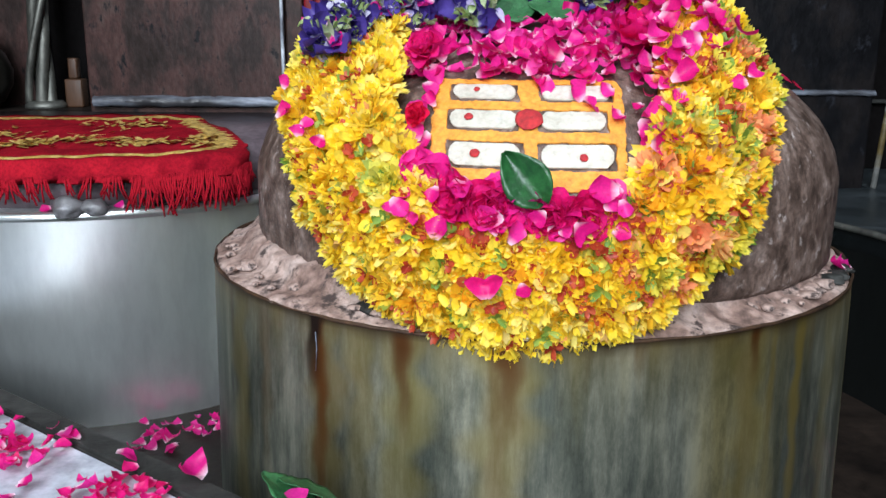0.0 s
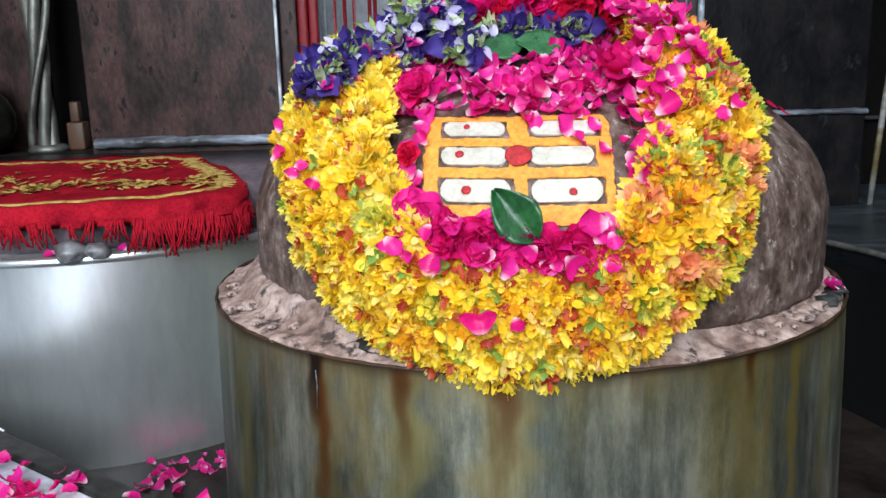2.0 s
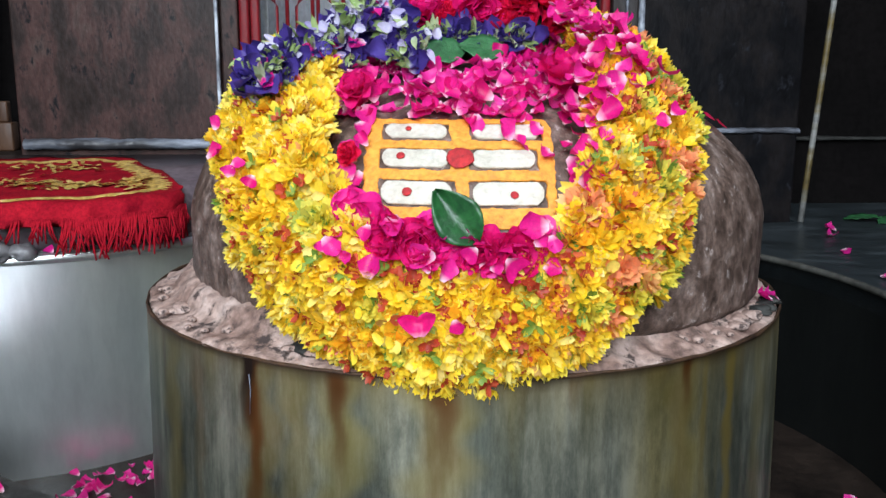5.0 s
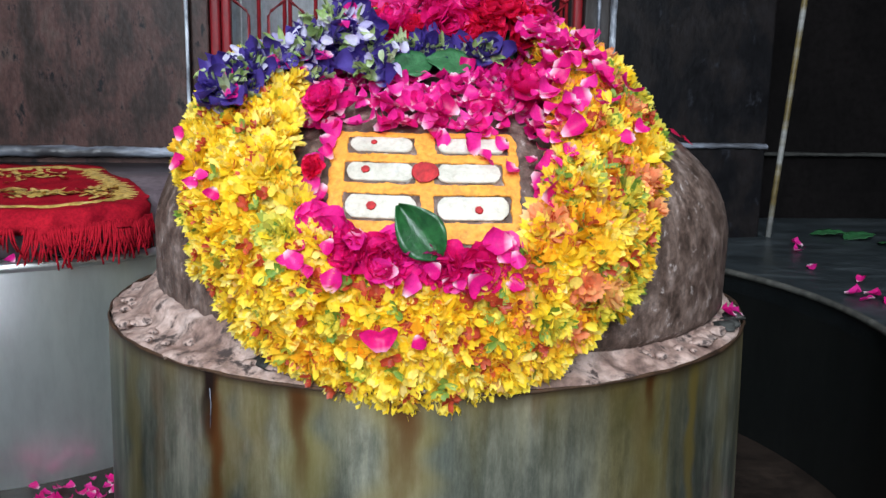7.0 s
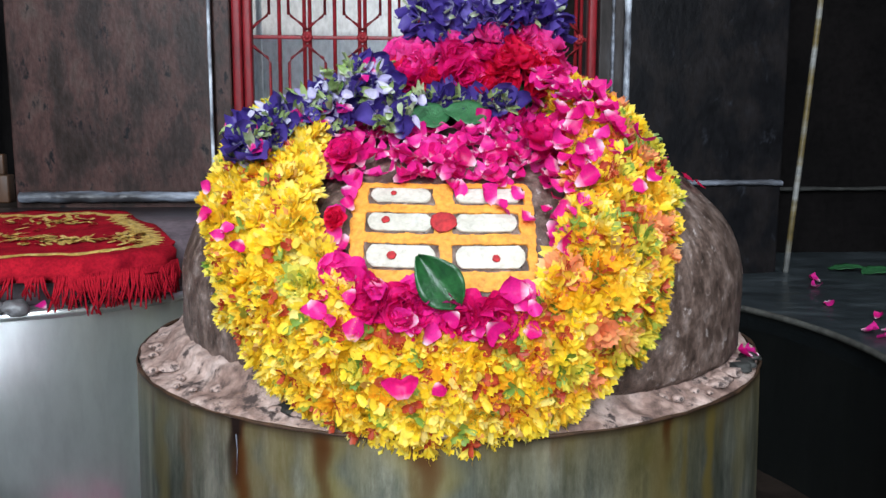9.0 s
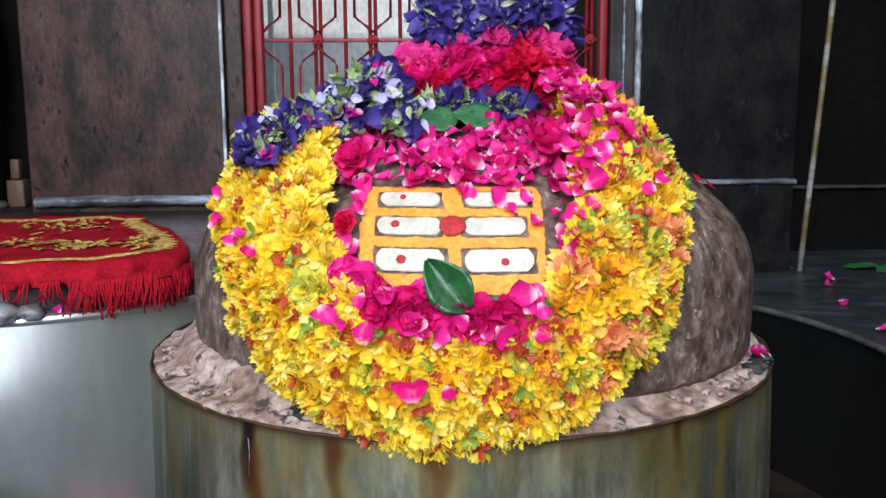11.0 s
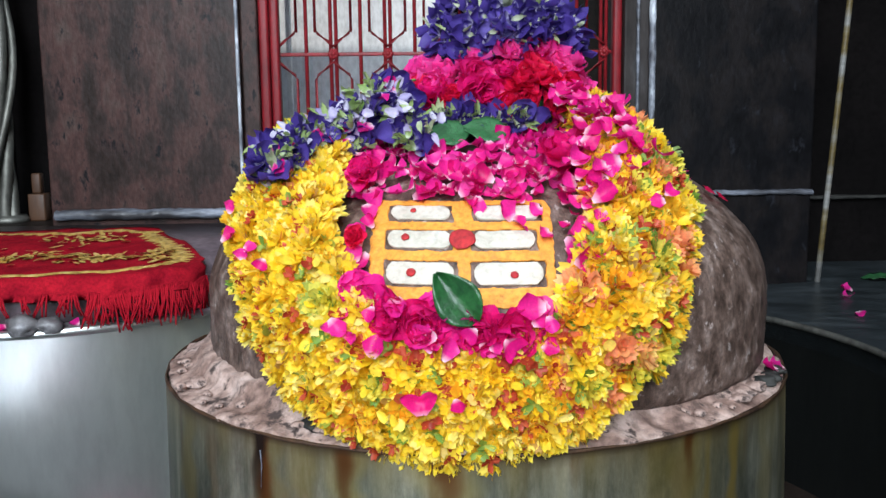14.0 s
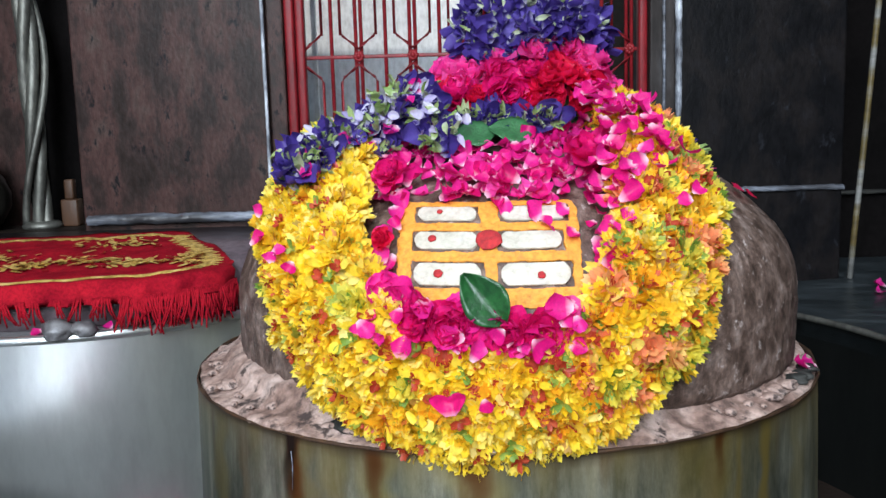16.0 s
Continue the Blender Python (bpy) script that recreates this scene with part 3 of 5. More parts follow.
        r = 0.3296 + 0.0012 * w
        lip.append((r * math.sin(a), -r * math.cos(a), 0.2502 + 0.0010 * noise.noise(Vector((math.sin(a) * 14, math.cos(a) * 14, 2)))))
    part("lip", tube(lip, 0.0015, 8, None, lambda t: 1 + 0.45 * math.sin(t * 90) * math.sin(t * 37)), RUSTLIP, d, "dark rusted folded lip of the sheet")
    rngc = random.Random(9)
    for k in range(46):
        a = radians(rngc.uniform(-95, 95))
        r = rngc.uniform(0.301, 0.325)
        bm = bmesh.new()
        bmesh.ops.create_icosphere(bm, subdivisions=2, radius=rngc.uniform(0.0022, 0.0060))
        for v in bm.verts:
            v.co *= 1 + 0.5 * noise.noise(v.co * 180 + Vector((k, 0, 0)))
            v.co.z *= 0.6
        o = part("crumb", bm, PINKSTONE, d)
        o.location = (r * math.sin(a), -r * math.cos(a), 0.2575)
    for az, r, s, mat in ((-27.5, 0.306, 0.013, CURB), (-25.5, 0.311, 0.011, PINKSTONE), (-29.5, 0.303, 0.010, CURB), (-24.0, 0.316, 0.007, CURB), (-30.5, 0.313, 0.006, PINKSTONE), (52.0, 0.314, 0.010, PINKSTONE),
                          (56.0, 0.317, 0.010, CURB), (59.0, 0.319, 0.009, CURB), (47.0, 0.312, 0.011, PINKSTONE), (44.0, 0.316, 0.008, PINKSTONE), (63.0, 0.320, 0.010, CURB), (-62.0, 0.306, 0.012, PINKSTONE)):
        bm = bmesh.new()
        bmesh.ops.create_icosphere(bm, subdivisions=3, radius=s)
        for v in bm.verts:
            v.co *= 1 + 0.55 * noise.noise(v.co * 120 + Vector((az, 0, 0)))
            v.co.z *= 0.42
        o = part("crumb", bm, mat, d)
        o.location = (r * math.sin(radians(az)), -r * math.cos(radians(az)), 0.258)
    # dark split in the sheet with a white trickle
    a = radians(-34.9)
    o = part("trickle", tube([(0.3335 * math.sin(a), -0.3335 * math.cos(a), 0.238), (0.334 * math.sin(a + 0.004), -0.334 * math.cos(a + 0.004), 0.225),
                              (0.3343 * math.sin(a), -0.3343 * math.cos(a), 0.205)], 0.0006, 6, None, lambda t: 1 - 0.7 * t), LEDGE, d, "dried white lime trickle")
    return d


drum_base()


def linga():
    rows = [(0.292, 0.262)]
    rows += [(RL, 0.262 + (ZC - 0.262) * k / 10) for k in range(1, 11)]
    rows += [(RL * math.cos(t), ZC + HD * math.sin(t)) for t in [math.pi / 2 * k / 44 for k in range(1, 44)]]

    def worn(a, r, z):
        p = Vector((math.sin(a) * r, math.cos(a) * r, z * 0.6))
        n = 0.0028 * noise.noise(p * 14) + 0.0014 * noise.noise(p * 55) + 0.0007 * noise.noise(p * 140)
        return r + n, z + (n * 0.5 if z > ZC else 0)
    bm = lathe(rows, 240, worn)
    ob = part("stone_dome", bm, LINGA)
    ob.location = (CX, 0, 0)
    return tagged(ob, "weathered brown stone dome on the round base", "stone")


linga()


def on_dome(az, z, off=0.0):
    """Place and outward normal on the stone at an azimuth (degrees) and height."""
    a = radians(az)
    if z <= ZC:
        r, n = RL, Vector((math.sin(a), -math.cos(a), 0))
    else:
        s = min(1.0, (z - ZC) / HD)
        r = RL * math.sqrt(max(0.0, 1 - s * s))
        n = Vector((math.sin(a) * r / RL ** 2, -math.cos(a) * r / RL ** 2, (z - ZC) / HD ** 2)).normalized()
    return Vector((CX + r * math.sin(a), -r * math.cos(a), z)) + n * off, n


def on_dome_xy(x, y, off=0.0):
    """The same above a point of the plan."""
    r2 = (x - CX) ** 2 + y * y
    z = ZC + HD * math.sqrt(max(0.0, 1 - r2 / RL ** 2))
    return on_dome(math.degrees(math.atan2(x - CX, -y)), z, off)


# ---- sandal paste mark: an orange sheet with openings, white bars and red dots ----
def patch(us, vs, off, keep=None, wob=0.0):
    """A sheet over the stone; u across 0..1, v up 0..1 of the mark."""
    bm = bmesh.new()
    grid = {}
    for i, u in enumerate(us):
        for j, v in enumerate(vs):
            p, n = mark(u, v, off + wob * noise.noise(Vector((u * 30, v * 30, off * 900))))
            grid[i, j] = bm.verts.new(p)
    for i in range(len(us) - 1):
        for j in range(len(vs) - 1):
            if keep is None or keep((us[i] + us[i + 1]) / 2, (vs[j] + vs[j + 1]) / 2):
                bm.faces.new((grid[i, j], grid[i + 1, j], grid[i + 1, j + 1], grid[i, j + 1]))
    for v in [v for v in bm.verts if not v.link_faces]:
        bm.verts.remove(v)
    edge = [v for v in bm.verts if v.is_boundary]
    for _ in range(4):
        bmesh.ops.smooth_vert(bm, verts=edge, factor=0.5, use_axis_x=True, use_axis_y=True, use_axis_z=True)
    ext = bmesh.ops.extrude_face_region(bm, geom=bm.faces[:])
    for v in [v for v in ext["geom"] if isinstance(v, bmesh.types.BMVert)]:
        c = Vector((CX, 0, 0.25))
        v.co += (c - v.co).normalized() * (off + 0.003)
    bmesh.ops.recalc_face_normals(bm, faces=bm.faces[:])
    return bm


def mark(u, v, off):
    x = -0.099 + 0.148 * u + 0.003 * (v - 0.5)
    z = 0.3545 + 0.0785 * v
    s = max(0.0, (z - ZC) / HD)
    r = RL * math.sqrt(1 - s * s)
    y = -math.sqrt(max(0.0, r * r - (x - CX) ** 2))
    a = math.degrees(math.atan2(x - CX, -y))
    return on_dome(a, z, off)


# openings of the mark: u0, u1, v0, v1
HOLES = [(0.10, 0.455, 0.80, 0.955), (0.56, 0.95, 0.80, 0.955), (0.085, 0.46, 0.535, 0.725), (0.55, 0.91, 0.535, 0.725), (0.085, 0.475, 0.20, 0.44), (0.55, 0.945, 0.20, 0.44)]


def paste_mark():
    t = thing("sandal_paste_mark", "orange sandal paste mark with six white bars and red dots", "paste mark")
    us = [k / 200 for k in range(201)]
    vs = [k / 130 for k in range(131)]

    def keep(u, v):
        e = 0.012 * noise.noise(Vector((u * 14, v * 14, 1))) + 0.0025 * noise.noise(Vector((u * 45, v * 45, 2)))
        for u0, u1, v0, v1 in HOLES:
            if u0 - e < u < u1 + e and v0 - e < v < v1 + e:
                return False
        cu, cv = max(0, abs(u - 0.5) - 0.42), max(0, abs(v - 0.5) - 0.40)
        return math.hypot(cu, cv * 0.8) < 0.078 + e * 1.6
    part("paste", patch(us, vs, 0.0030, keep, 0.0007), ORANGE, t)
    for k, (u0, u1, v0, v1) in enumerate(HOLES):
        m = 0.013
        uu = [u0 + m + (u1 - u0 - 2 * m) * i / 60 for i in range(61)]
        vv = [v0 + m + 0.006 + (v1 - v0 - 2 * m - 0.006) * i / 20 for i in range(21)]
        hu, hv = (u1 - u0) / 2 - m, (v1 - v0) / 2 - m

        def inside(u, v, u0=u0, u1=u1, v0=v0, v1=v1, hu=hu, hv=hv):
            e = 0.010 * noise.noise(Vector((u * 30, v * 30, 5)))
            du = max(0, abs(u - (u0 + u1) / 2) - hu + 0.05) / 0.05
            dv = abs(v - (v0 + v1) / 2 - 0.003) / hv
            return du * du + (dv * dv if du > 0 else 0) < 1.0 + e * 6
        part("white_bar", patch(uu, vv, 0.0038, inside, 0.0008), WHITEPASTE, t, "white paste bar")
    for u, v, r in ((0.505, 0.63, 0.066), (0.235, 0.325, 0.024), (0.775, 0.305, 0.020), (0.24, 0.885, 0.016), (0.20, 0.64, 0.022)):
        p, n = mark(u, v, 0.0050)
        bm = bmesh.new()
        bmesh.ops.create_uvsphere(bm, u_segments=20, v_segments=10, radius=1)
        for vert in bm.verts:
            k = 1 + 0.16 * noise.noise(vert.co * 2.2 + Vector((u * 40, 0, 0)))
            vert.co = Vector((vert.co.x * k * r * 0.155 * 1.05, vert.co.y * k * r * 0.155 * 0.95, vert.co.z * 0.0012))
        o = part("red_dot", bm, KUMKUM, t, "round vermilion dot")
        o.matrix_basis = Matrix.Translation(p) @ n.to_track_quat("Z", "Y").to_matrix().to_4x4()
    return t


paste_mark()


# ---- petals and flowers ----
def petal(bm, length, width, cup=0.25, curl=0.3, notch=0.0, segs=4, m=None, seed=0.0, across=4, sharp=False, broad=False):
    """One petal from the origin along +y, opening towards +z; 'along' runs from attachment to tip."""
    lay = bm.verts.layers.float.get("along") or bm.verts.layers.float.new("along")
    rows = []
    for i in range(segs + 1):
        t = i / segs
        w = width * (math.sin(math.pi * (0.12 + 0.80 * t ** 0.85)) ** 0.8) * 0.5
        if sharp:
            w = width * 0.5 * math.sin(math.pi * (0.16 + 0.82 * t)) ** 0.85
        if broad:
            w = width * 0.5 * math.sin(math.pi * (0.07 + 0.60 * t)) ** 0.85
        row = []
        for j in range(across + 1):
            s = 2 * j / across - 1
            tip = notch * length * (1 - abs(s)) * t * t
            drop = s * s * length * 0.34 * t ** 3 if broad else abs(s) * length * 0.10 * t
            p = Vector((s * w, length * t - tip - drop, cup * width * s * s * (0.4 + t) * 0.6 + curl * length * t * t * 0.55))
            p += Vector((0, 0, 1)) * width * 0.10 * noise.noise(Vector((s * 2, t * 3, seed)))
            v = bm.verts.new(m @ p if m else p)
            v[lay] = t
            row.append(v)
        rows.append(row)
    for a, b in zip(rows, rows[1:]):
        for j in range(across):
            bm.faces.new((a[j], a[j + 1], b[j + 1], b[j]))
    return bm


def floret(bm, length, width, curl, cup, m, seed):
    """A strap-shaped ray floret, widest past the middle, with a blunt notched tip."""
    lay = bm.verts.layers.float.get("along") or bm.verts.layers.float.new("along")
    rows = []
    for t, w, tip in ((0.0, 0.42, 0.0), (0.35, 0.85, 0.0), (0.72, 1.0, 0.0), (1.0, 0.62, 0.10)):
        row = []
        for sx in (-1, 0, 1):
            z = cup * width * sx * sx * (0.3 + t) + curl * length * t * t * 0.6 + 0.12 * width * noise.noise(Vector((sx * 2, t * 3, seed)))
            v = bm.verts.new(m @ Vector((sx * w * width * 0.5, length * (t - (tip if sx == 0 else 0)), z)))
            v[lay] = t
            row.append(v)
        rows.append(row)
    for a, b in zip(rows, rows[1:]):
        for k in range(2):
            bm.faces.new((a[k], a[k + 1], b[k + 1], b[k]))


def chrysanthemum(rng, material):
    bm = bmesh.new()
    for n, ln, wd, lift, h in ((13, 0.0165, 0.0066, -4, 0.000), (13, 0.0160, 0.0066, 16, 0.002), (12, 0.0145, 0.0062, 36, 0.0040), (9, 0.0120, 0.0056, 56, 0.006), (6, 0.0090, 0.0048, 78, 0.007)):
        for k in range(n):
            m = pose(0, 0, h, 0, 0, 360 * (k + rng.uniform(-0.4, 0.4)) / n) @ pose(0, 0, 0, lift + rng.uniform(-14, 14), rng.uniform(-22, 22), 0)
            floret(bm, ln * rng.uniform(0.75, 1.12), wd * rng.uniform(0.8, 1.25), rng.uniform(-0.35, 0.35), rng.uniform(0.0, 0.35), m, rng.uniform(0, 50))
    return mesh_of(bm, "flower", material)


def rose_head(rng, material, size=0.028, open_=1.0):
    made = []
    layers = ((5, 1.0, 1.25, 14, 0.0, 0.35), (5, 0.82, 1.1, 30, 0.04, 0.4), (4, 0.6, 0.8, 52, 0.07, 0.5), (3, 0.4, 0.5, 76, 0.09, 0.7)) if open_ < 1 else ((6, 1.0, 1.05, 12, 0.0, 0.5), (6, 0.9, 0.95, 34, 0.05, 0.6), (5, 0.75, 0.8, 54, 0.08, 0.7), (5, 0.55, 0.6, 70, 0.10, 0.8), (4, 0.4, 0.45, 82, 0.12, 0.9))
    for n, ln, wd, lift, h, cup in layers:
        for k in range(n):
            m = pose(0, 0, h * size, 0, 0, 360 * (k + rng.uniform(-0.3, 0.3)) / n) @ pose(0, 0, 0, lift * open_ + rng.uniform(-9, 9), rng.uniform(-12, 12), 0)
            bm = bmesh.new()
            petal(bm, size * ln * rng.uniform(0.85, 1.1), size * wd * rng.uniform(0.9, 1.15), cup, rng.uniform(-0.35, 0.25), rng.uniform(0, 0.12), 5, m, rng.uniform(0, 50), 6, False, True)
            made.append(mesh_of(bm, "petal", material))
    return made


def pea_blossom(rng, sepals=3):
    """Butterfly pea: one wide violet petal, two small ones, pale throat and green sepals."""
    bm = bmesh.new()
    petal(bm, 0.030, 0.026, 0.45, rng.uniform(0.0, 0.5), 0.15, 5, pose(0, 0, 0, rng.uniform(5, 35)), rng.uniform(0, 50), 6)
    for sx in (-1, 1):
        petal(bm, 0.017, 0.012, 0.4, 0.3, 0.0, 3, pose(0, 0, 0.001, 45, 0, sx * rng.uniform(25, 60)), rng.uniform(0, 50))
    blue = len(bm.faces)
    for k in range(sepals):
        petal(bm, rng.uniform(0.014, 0.024), 0.0068, 0.5, 0.3, 0.0, 3, pose(0, 0, 0.002, rng.uniform(20, 60), 0, 150 + 30 * k + rng.uniform(-12, 12)), rng.uniform(0, 50), 2)
    bm.faces.ensure_lookup_table()
    for f in bm.faces[blue:]:
        f.material_index = 1
    return mesh_of(bm, "blossom", [BLUE, CALYX])


RNG = random.Random(11)
FLOWERS = [chrysanthemum(RNG, YELLOW) for _ in range(7)]
ORANGEFLOWERS = [chrysanthemum(RNG, ORANGEPETAL) for _ in range(5)]
SALMONFLOWERS = [chrysanthemum(RNG, SALMON) for _ in range(3)]
LIMEFLOWERS = [chrysanthemum(RNG, LIME) for _ in range(3)]
ROSES = [rose_head(RNG, DEEPROSE) for _ in range(4)]
REDROSES = [rose_head(RNG, REDROSE) for _ in range(3)]
PINKROSES = [rose_head(RNG, PINKROSE, 0.030, 0.55) for _ in range(3)]
LIGHTROSES = [rose_head(RNG, PINKROSE, 0.030) for _ in range(3)]
FLATROSES = [rose_head(RNG, ROSE, 0.030, 0.42) for _ in range(4)]
BLOSSOMS = [pea_blossom(RNG) for _ in range(7)]
BLUEBLOSSOMS = [pea_blossom(RNG, k % 2) for k in range(6)]
b_ = bmesh.new()
petal(b_, 0.026, 0.030, 0.35, 0.15, 0.42, 8, pose(0, -0.011, 0.001), 7.0, 10, False, True)
HEART = mesh_of(b_, "rose_petal", DEEPROSE)
PETALS = []
for _ in range(8):
    b_ = bmesh.new()
    petal(b_, 0.025 * RNG.uniform(0.85, 1.2), 0.023 * RNG.uniform(0.85, 1.2), RNG.uniform(0.3, 0.7), RNG.uniform(-0.4, 0.5), RNG.uniform(0, 0.2), 5, pose(0, -0.011, 0.001), RNG.uniform(0, 50), 6, False, True)
    PETALS.append(mesh_of(b_, "rose_petal", ROSE))


def facing(p, n, spin, tilt_x=0.0, tilt_y=0.0, scale=1.0):
    return Matrix.Translation(p) @ n.to_track_quat("Z", "Y").to_matrix().to_4x4() @ pose(0, 0, 0, tilt_x, tilt_y, spin) @ Matrix.Scale(scale, 4)


def put(name, me, m, parent=None):
    o = new(name, me)
    o.parent = parent
    o.matrix_basis = m
    return o


def put_rose(petals, m, parent=None):
    """A rose: an empty at its heart with each petal as a part."""
    r = new("rose")
    r.parent, r.matrix_basis = parent, m
    for me in petals:
        put("petal", me, Matrix(), r)
    return r


def joined(pairs, name, material, parent):
    """Many copies of flower meshes as one mesh of real geometry."""
    cos, faces, alongs, base = [], [], [], 0
    for me, m in pairs:
        n = len(me.vertices)
        co = np.empty(n * 3)
        me.vertices.foreach_get("co", co)
        mat = np.array(m)
        cos.append(co.reshape(-1, 3) @ mat[:3, :3].T + mat[:3, 3])
        al = np.empty(n, dtype=np.float32)
        me.attributes["along"].data.foreach_get("value", al)
        alongs.append(al)
        idx = np.empty(len(me.loops), dtype=np.int32)
        me.loops.foreach_get("vertex_index", idx)
        faces.append(idx.reshape(-1, 4) + base)
        base += n
    out = bpy.data.meshes.new(name)
    out.from_pydata(np.concatenate(cos).tolist(), [], np.concatenate(faces).tolist())
    out.attributes.new("along", "FLOAT", "POINT").data.foreach_set("value", np.concatenate(alongs))
    out.materials.append(material)
    out.shade_smooth()
    ob = new(name, out)
    ob.parent = parent
    return tagged(ob, kind="stuff")


def bend(points, t):
    """A point on a smooth line through points, t from 0 to 1."""
    x = t * (len(points) - 1)
    i = min(int(x), len(points) - 2)
    p = [Vector(points[max(0, min(len(points) - 1, i + k))]) for k in (-1, 0, 1, 2)]
    u = x - i
    return 0.5 * ((2 * p[1]) + (p[2] - p[0]) * u + (2 * p[0] - 5 * p[1] + 4 * p[2] - p[3]) * u * u + (-p[0] + 3 * p[1] - 3 * p[2] + p[3]) * u ** 3)


# azimuth, height of the garland's middle line on the stone, from the crown round the front and back to the crown
GARLAND = [(-66, 0.458), (-58, 0.450), (-49.5, 0.432), (-42.5, 0.406), (-36, 0.370), (-29, 0.331), (-20.0, 0.299), (-9.3, 0.283), (1.0, 0.296), (9.8, 0.327),
           (16.2, 0.368), (21.2, 0.406), (27, 0.438), (36, 0.464), (50, 0.480), (74, 0.487)]


def garland():
    g = thing("flower_garland", "thick ring garland of yellow and orange chrysanthemums hung over the stone", "garland")
    rng = random.Random(21)
    pts = [(a, z, 0) for a, z in GARLAND]
    made = 0
    core = bmesh.new()
    rings = []
    for k in range(91):
        t = k / 90
        a, z, _ = bend(pts, t)
        p, n = on_dome(a, z, 0.012)
        a2, z2, _ = bend(pts, min(1, t + 0.01))
        a1, z1, _ = bend(pts, max(0, t - 0.01))
        d = (on_dome(a2, z2)[0] - on_dome(a1, z1)[0]).normalized()
        side = d.cross(n).normalized()
        w = 0.040 * min(1, 0.45 + 6 * t) * (1 if t < 0.76 else max(0.38, 1 - 4.8 * (t - 0.76)))
        rings.append([core.verts.new(p + side * w * math.cos(2 * math.pi * i / 10) + n * (0.018 * math.sin(2 * math.pi * i / 10))) for i in range(10)])
    for r1, r2 in zip(rings, rings[1:]):
        for i in range(10):
            core.faces.new((r1[i], r1[(i + 1) % 10], r2[(i + 1) % 10], r2[i]))
    part("core", core, YELLOW, g)
    n_flowers = 480
    rest = []
    for k in range(n_flowers):
        t = (k + rng.uniform(-0.4, 0.4)) / n_flowers
        t = min(0.995, max(0.005, t))
        lane = (-1.02, 0.2, -0.6, 1.02, -0.2, 0.6)[k % 6] + rng.uniform(-0.17, 0.17)
        if 0.36 < t < 0.60:
            lane = min(lane, 0.92)
        if 0.58 < t < 0.82:
            lane = max(lane, -0.82)
        a, z, _ = bend(pts, t)
        p, n = on_dome(a, z)
        a2, z2, _ = bend(pts, min(1, t + 0.01))
        a1, z1, _ = bend(pts, max(0, t - 0.01))
        d = (on_dome(a2, z2)[0] - on_dome(a1, z1)[0]).normalized()
        side = d.cross(n).normalized()
        wide = 0.0385 * min(1, 0.5 + 6 * t) * (1 if t < 0.76 else max(0.42, 1 - 4.6 * (t - 0.76)))
        q = p + side * lane * wide + n * (0.012 + 0.020 * math.sqrt(max(0, 1 - (lane / 1.25) ** 2)) + rng.uniform(-0.004, 0.004))
        face = (n + side * lane * 0.75 + d * rng.uniform(-0.25, 0.25)).normalized()
        x = rng.random()
        if t > 0.55:
            pool = ORANGEFLOWERS if x < 0.42 else (SALMONFLOWERS if x < 0.60 else (LIMEFLOWERS if x < 0.72 else FLOWERS))
        else:
            pool = ORANGEFLOWERS if x < 0.12 else (LIMEFLOWERS if x < 0.20 else FLOWERS)
        me, at = rng.choice(pool), facing(q, face, rng.uniform(0, 360), rng.uniform(-24, 24), rng.uniform(-24, 24), rng.uniform(0.9, 1.35))
        if abs(lane) < 0.8 and 0.1 < t < 0.9 and made < 300 and k % 4 != 1:
            put("flower", me, at, g)
            made += 1
        else:
            rest.append((me, at))
    for mat in (YELLOW, ORANGEPETAL, LIME, SALMON):
        joined([r for r in rest if r[0].materials[0] == mat], "flower_mass", mat, g)
    # tufts of torn petals, brick-red flower hearts and sepals filling the gaps
    for name, mat, count, each, reach, seed, label in (("loose_petal", YELLOW, 200, 1, 0.012, 31, "torn yellow petals"), ("brick_petal", BRICK, 200, 4, 0.0080, 32, "brick-red flower hearts"),
                                                       ("sepal", SEPALGREEN, 60, 3, 0.0095, 33, "green sepals")):
        r2 = random.Random(seed)
        bm = bmesh.new()
        for k in range(count):
            t = r2.uniform(0.01, 0.99)
            a, z, _ = bend(pts, t)
            p, n = on_dome(a, z)
            a2, z2, _ = bend(pts, min(1, t + 0.01))
            d = (on_dome(a2, z2)[0] - p).normalized()
            side = d.cross(n).normalized()
            lane = r2.uniform(-0.95, 0.95)
            narrow = 1 if t < 0.76 else max(0.42, 1 - 4.6 * (t - 0.76))
            q = p + side * lane * 0.042 * narrow + n * (0.024 + 0.020 * math.sqrt(max(0, 1 - (lane / 1.3) ** 2)) + r2.uniform(-0.003, 0.004))
            face = (n + side * lane * 0.8 + d * r2.uniform(-0.4, 0.4)).normalized()
            for e in range(each):
                spin = r2.uniform(0, 360) if each == 1 else 360 * e / each + r2.uniform(-25, 25)
                floret(bm, reach * r2.uniform(0.7, 1.15), reach * r2.uniform(0.5, 0.8), r2.uniform(-0.3, 0.4), 0.3, facing(q, face, spin, r2.uniform(0, 45), r2.uniform(-20, 20)), r2.uniform(0, 90))
        o = part(name, bm, mat, g, label)
        o["kind"] = "stuff"
    return g


garland()


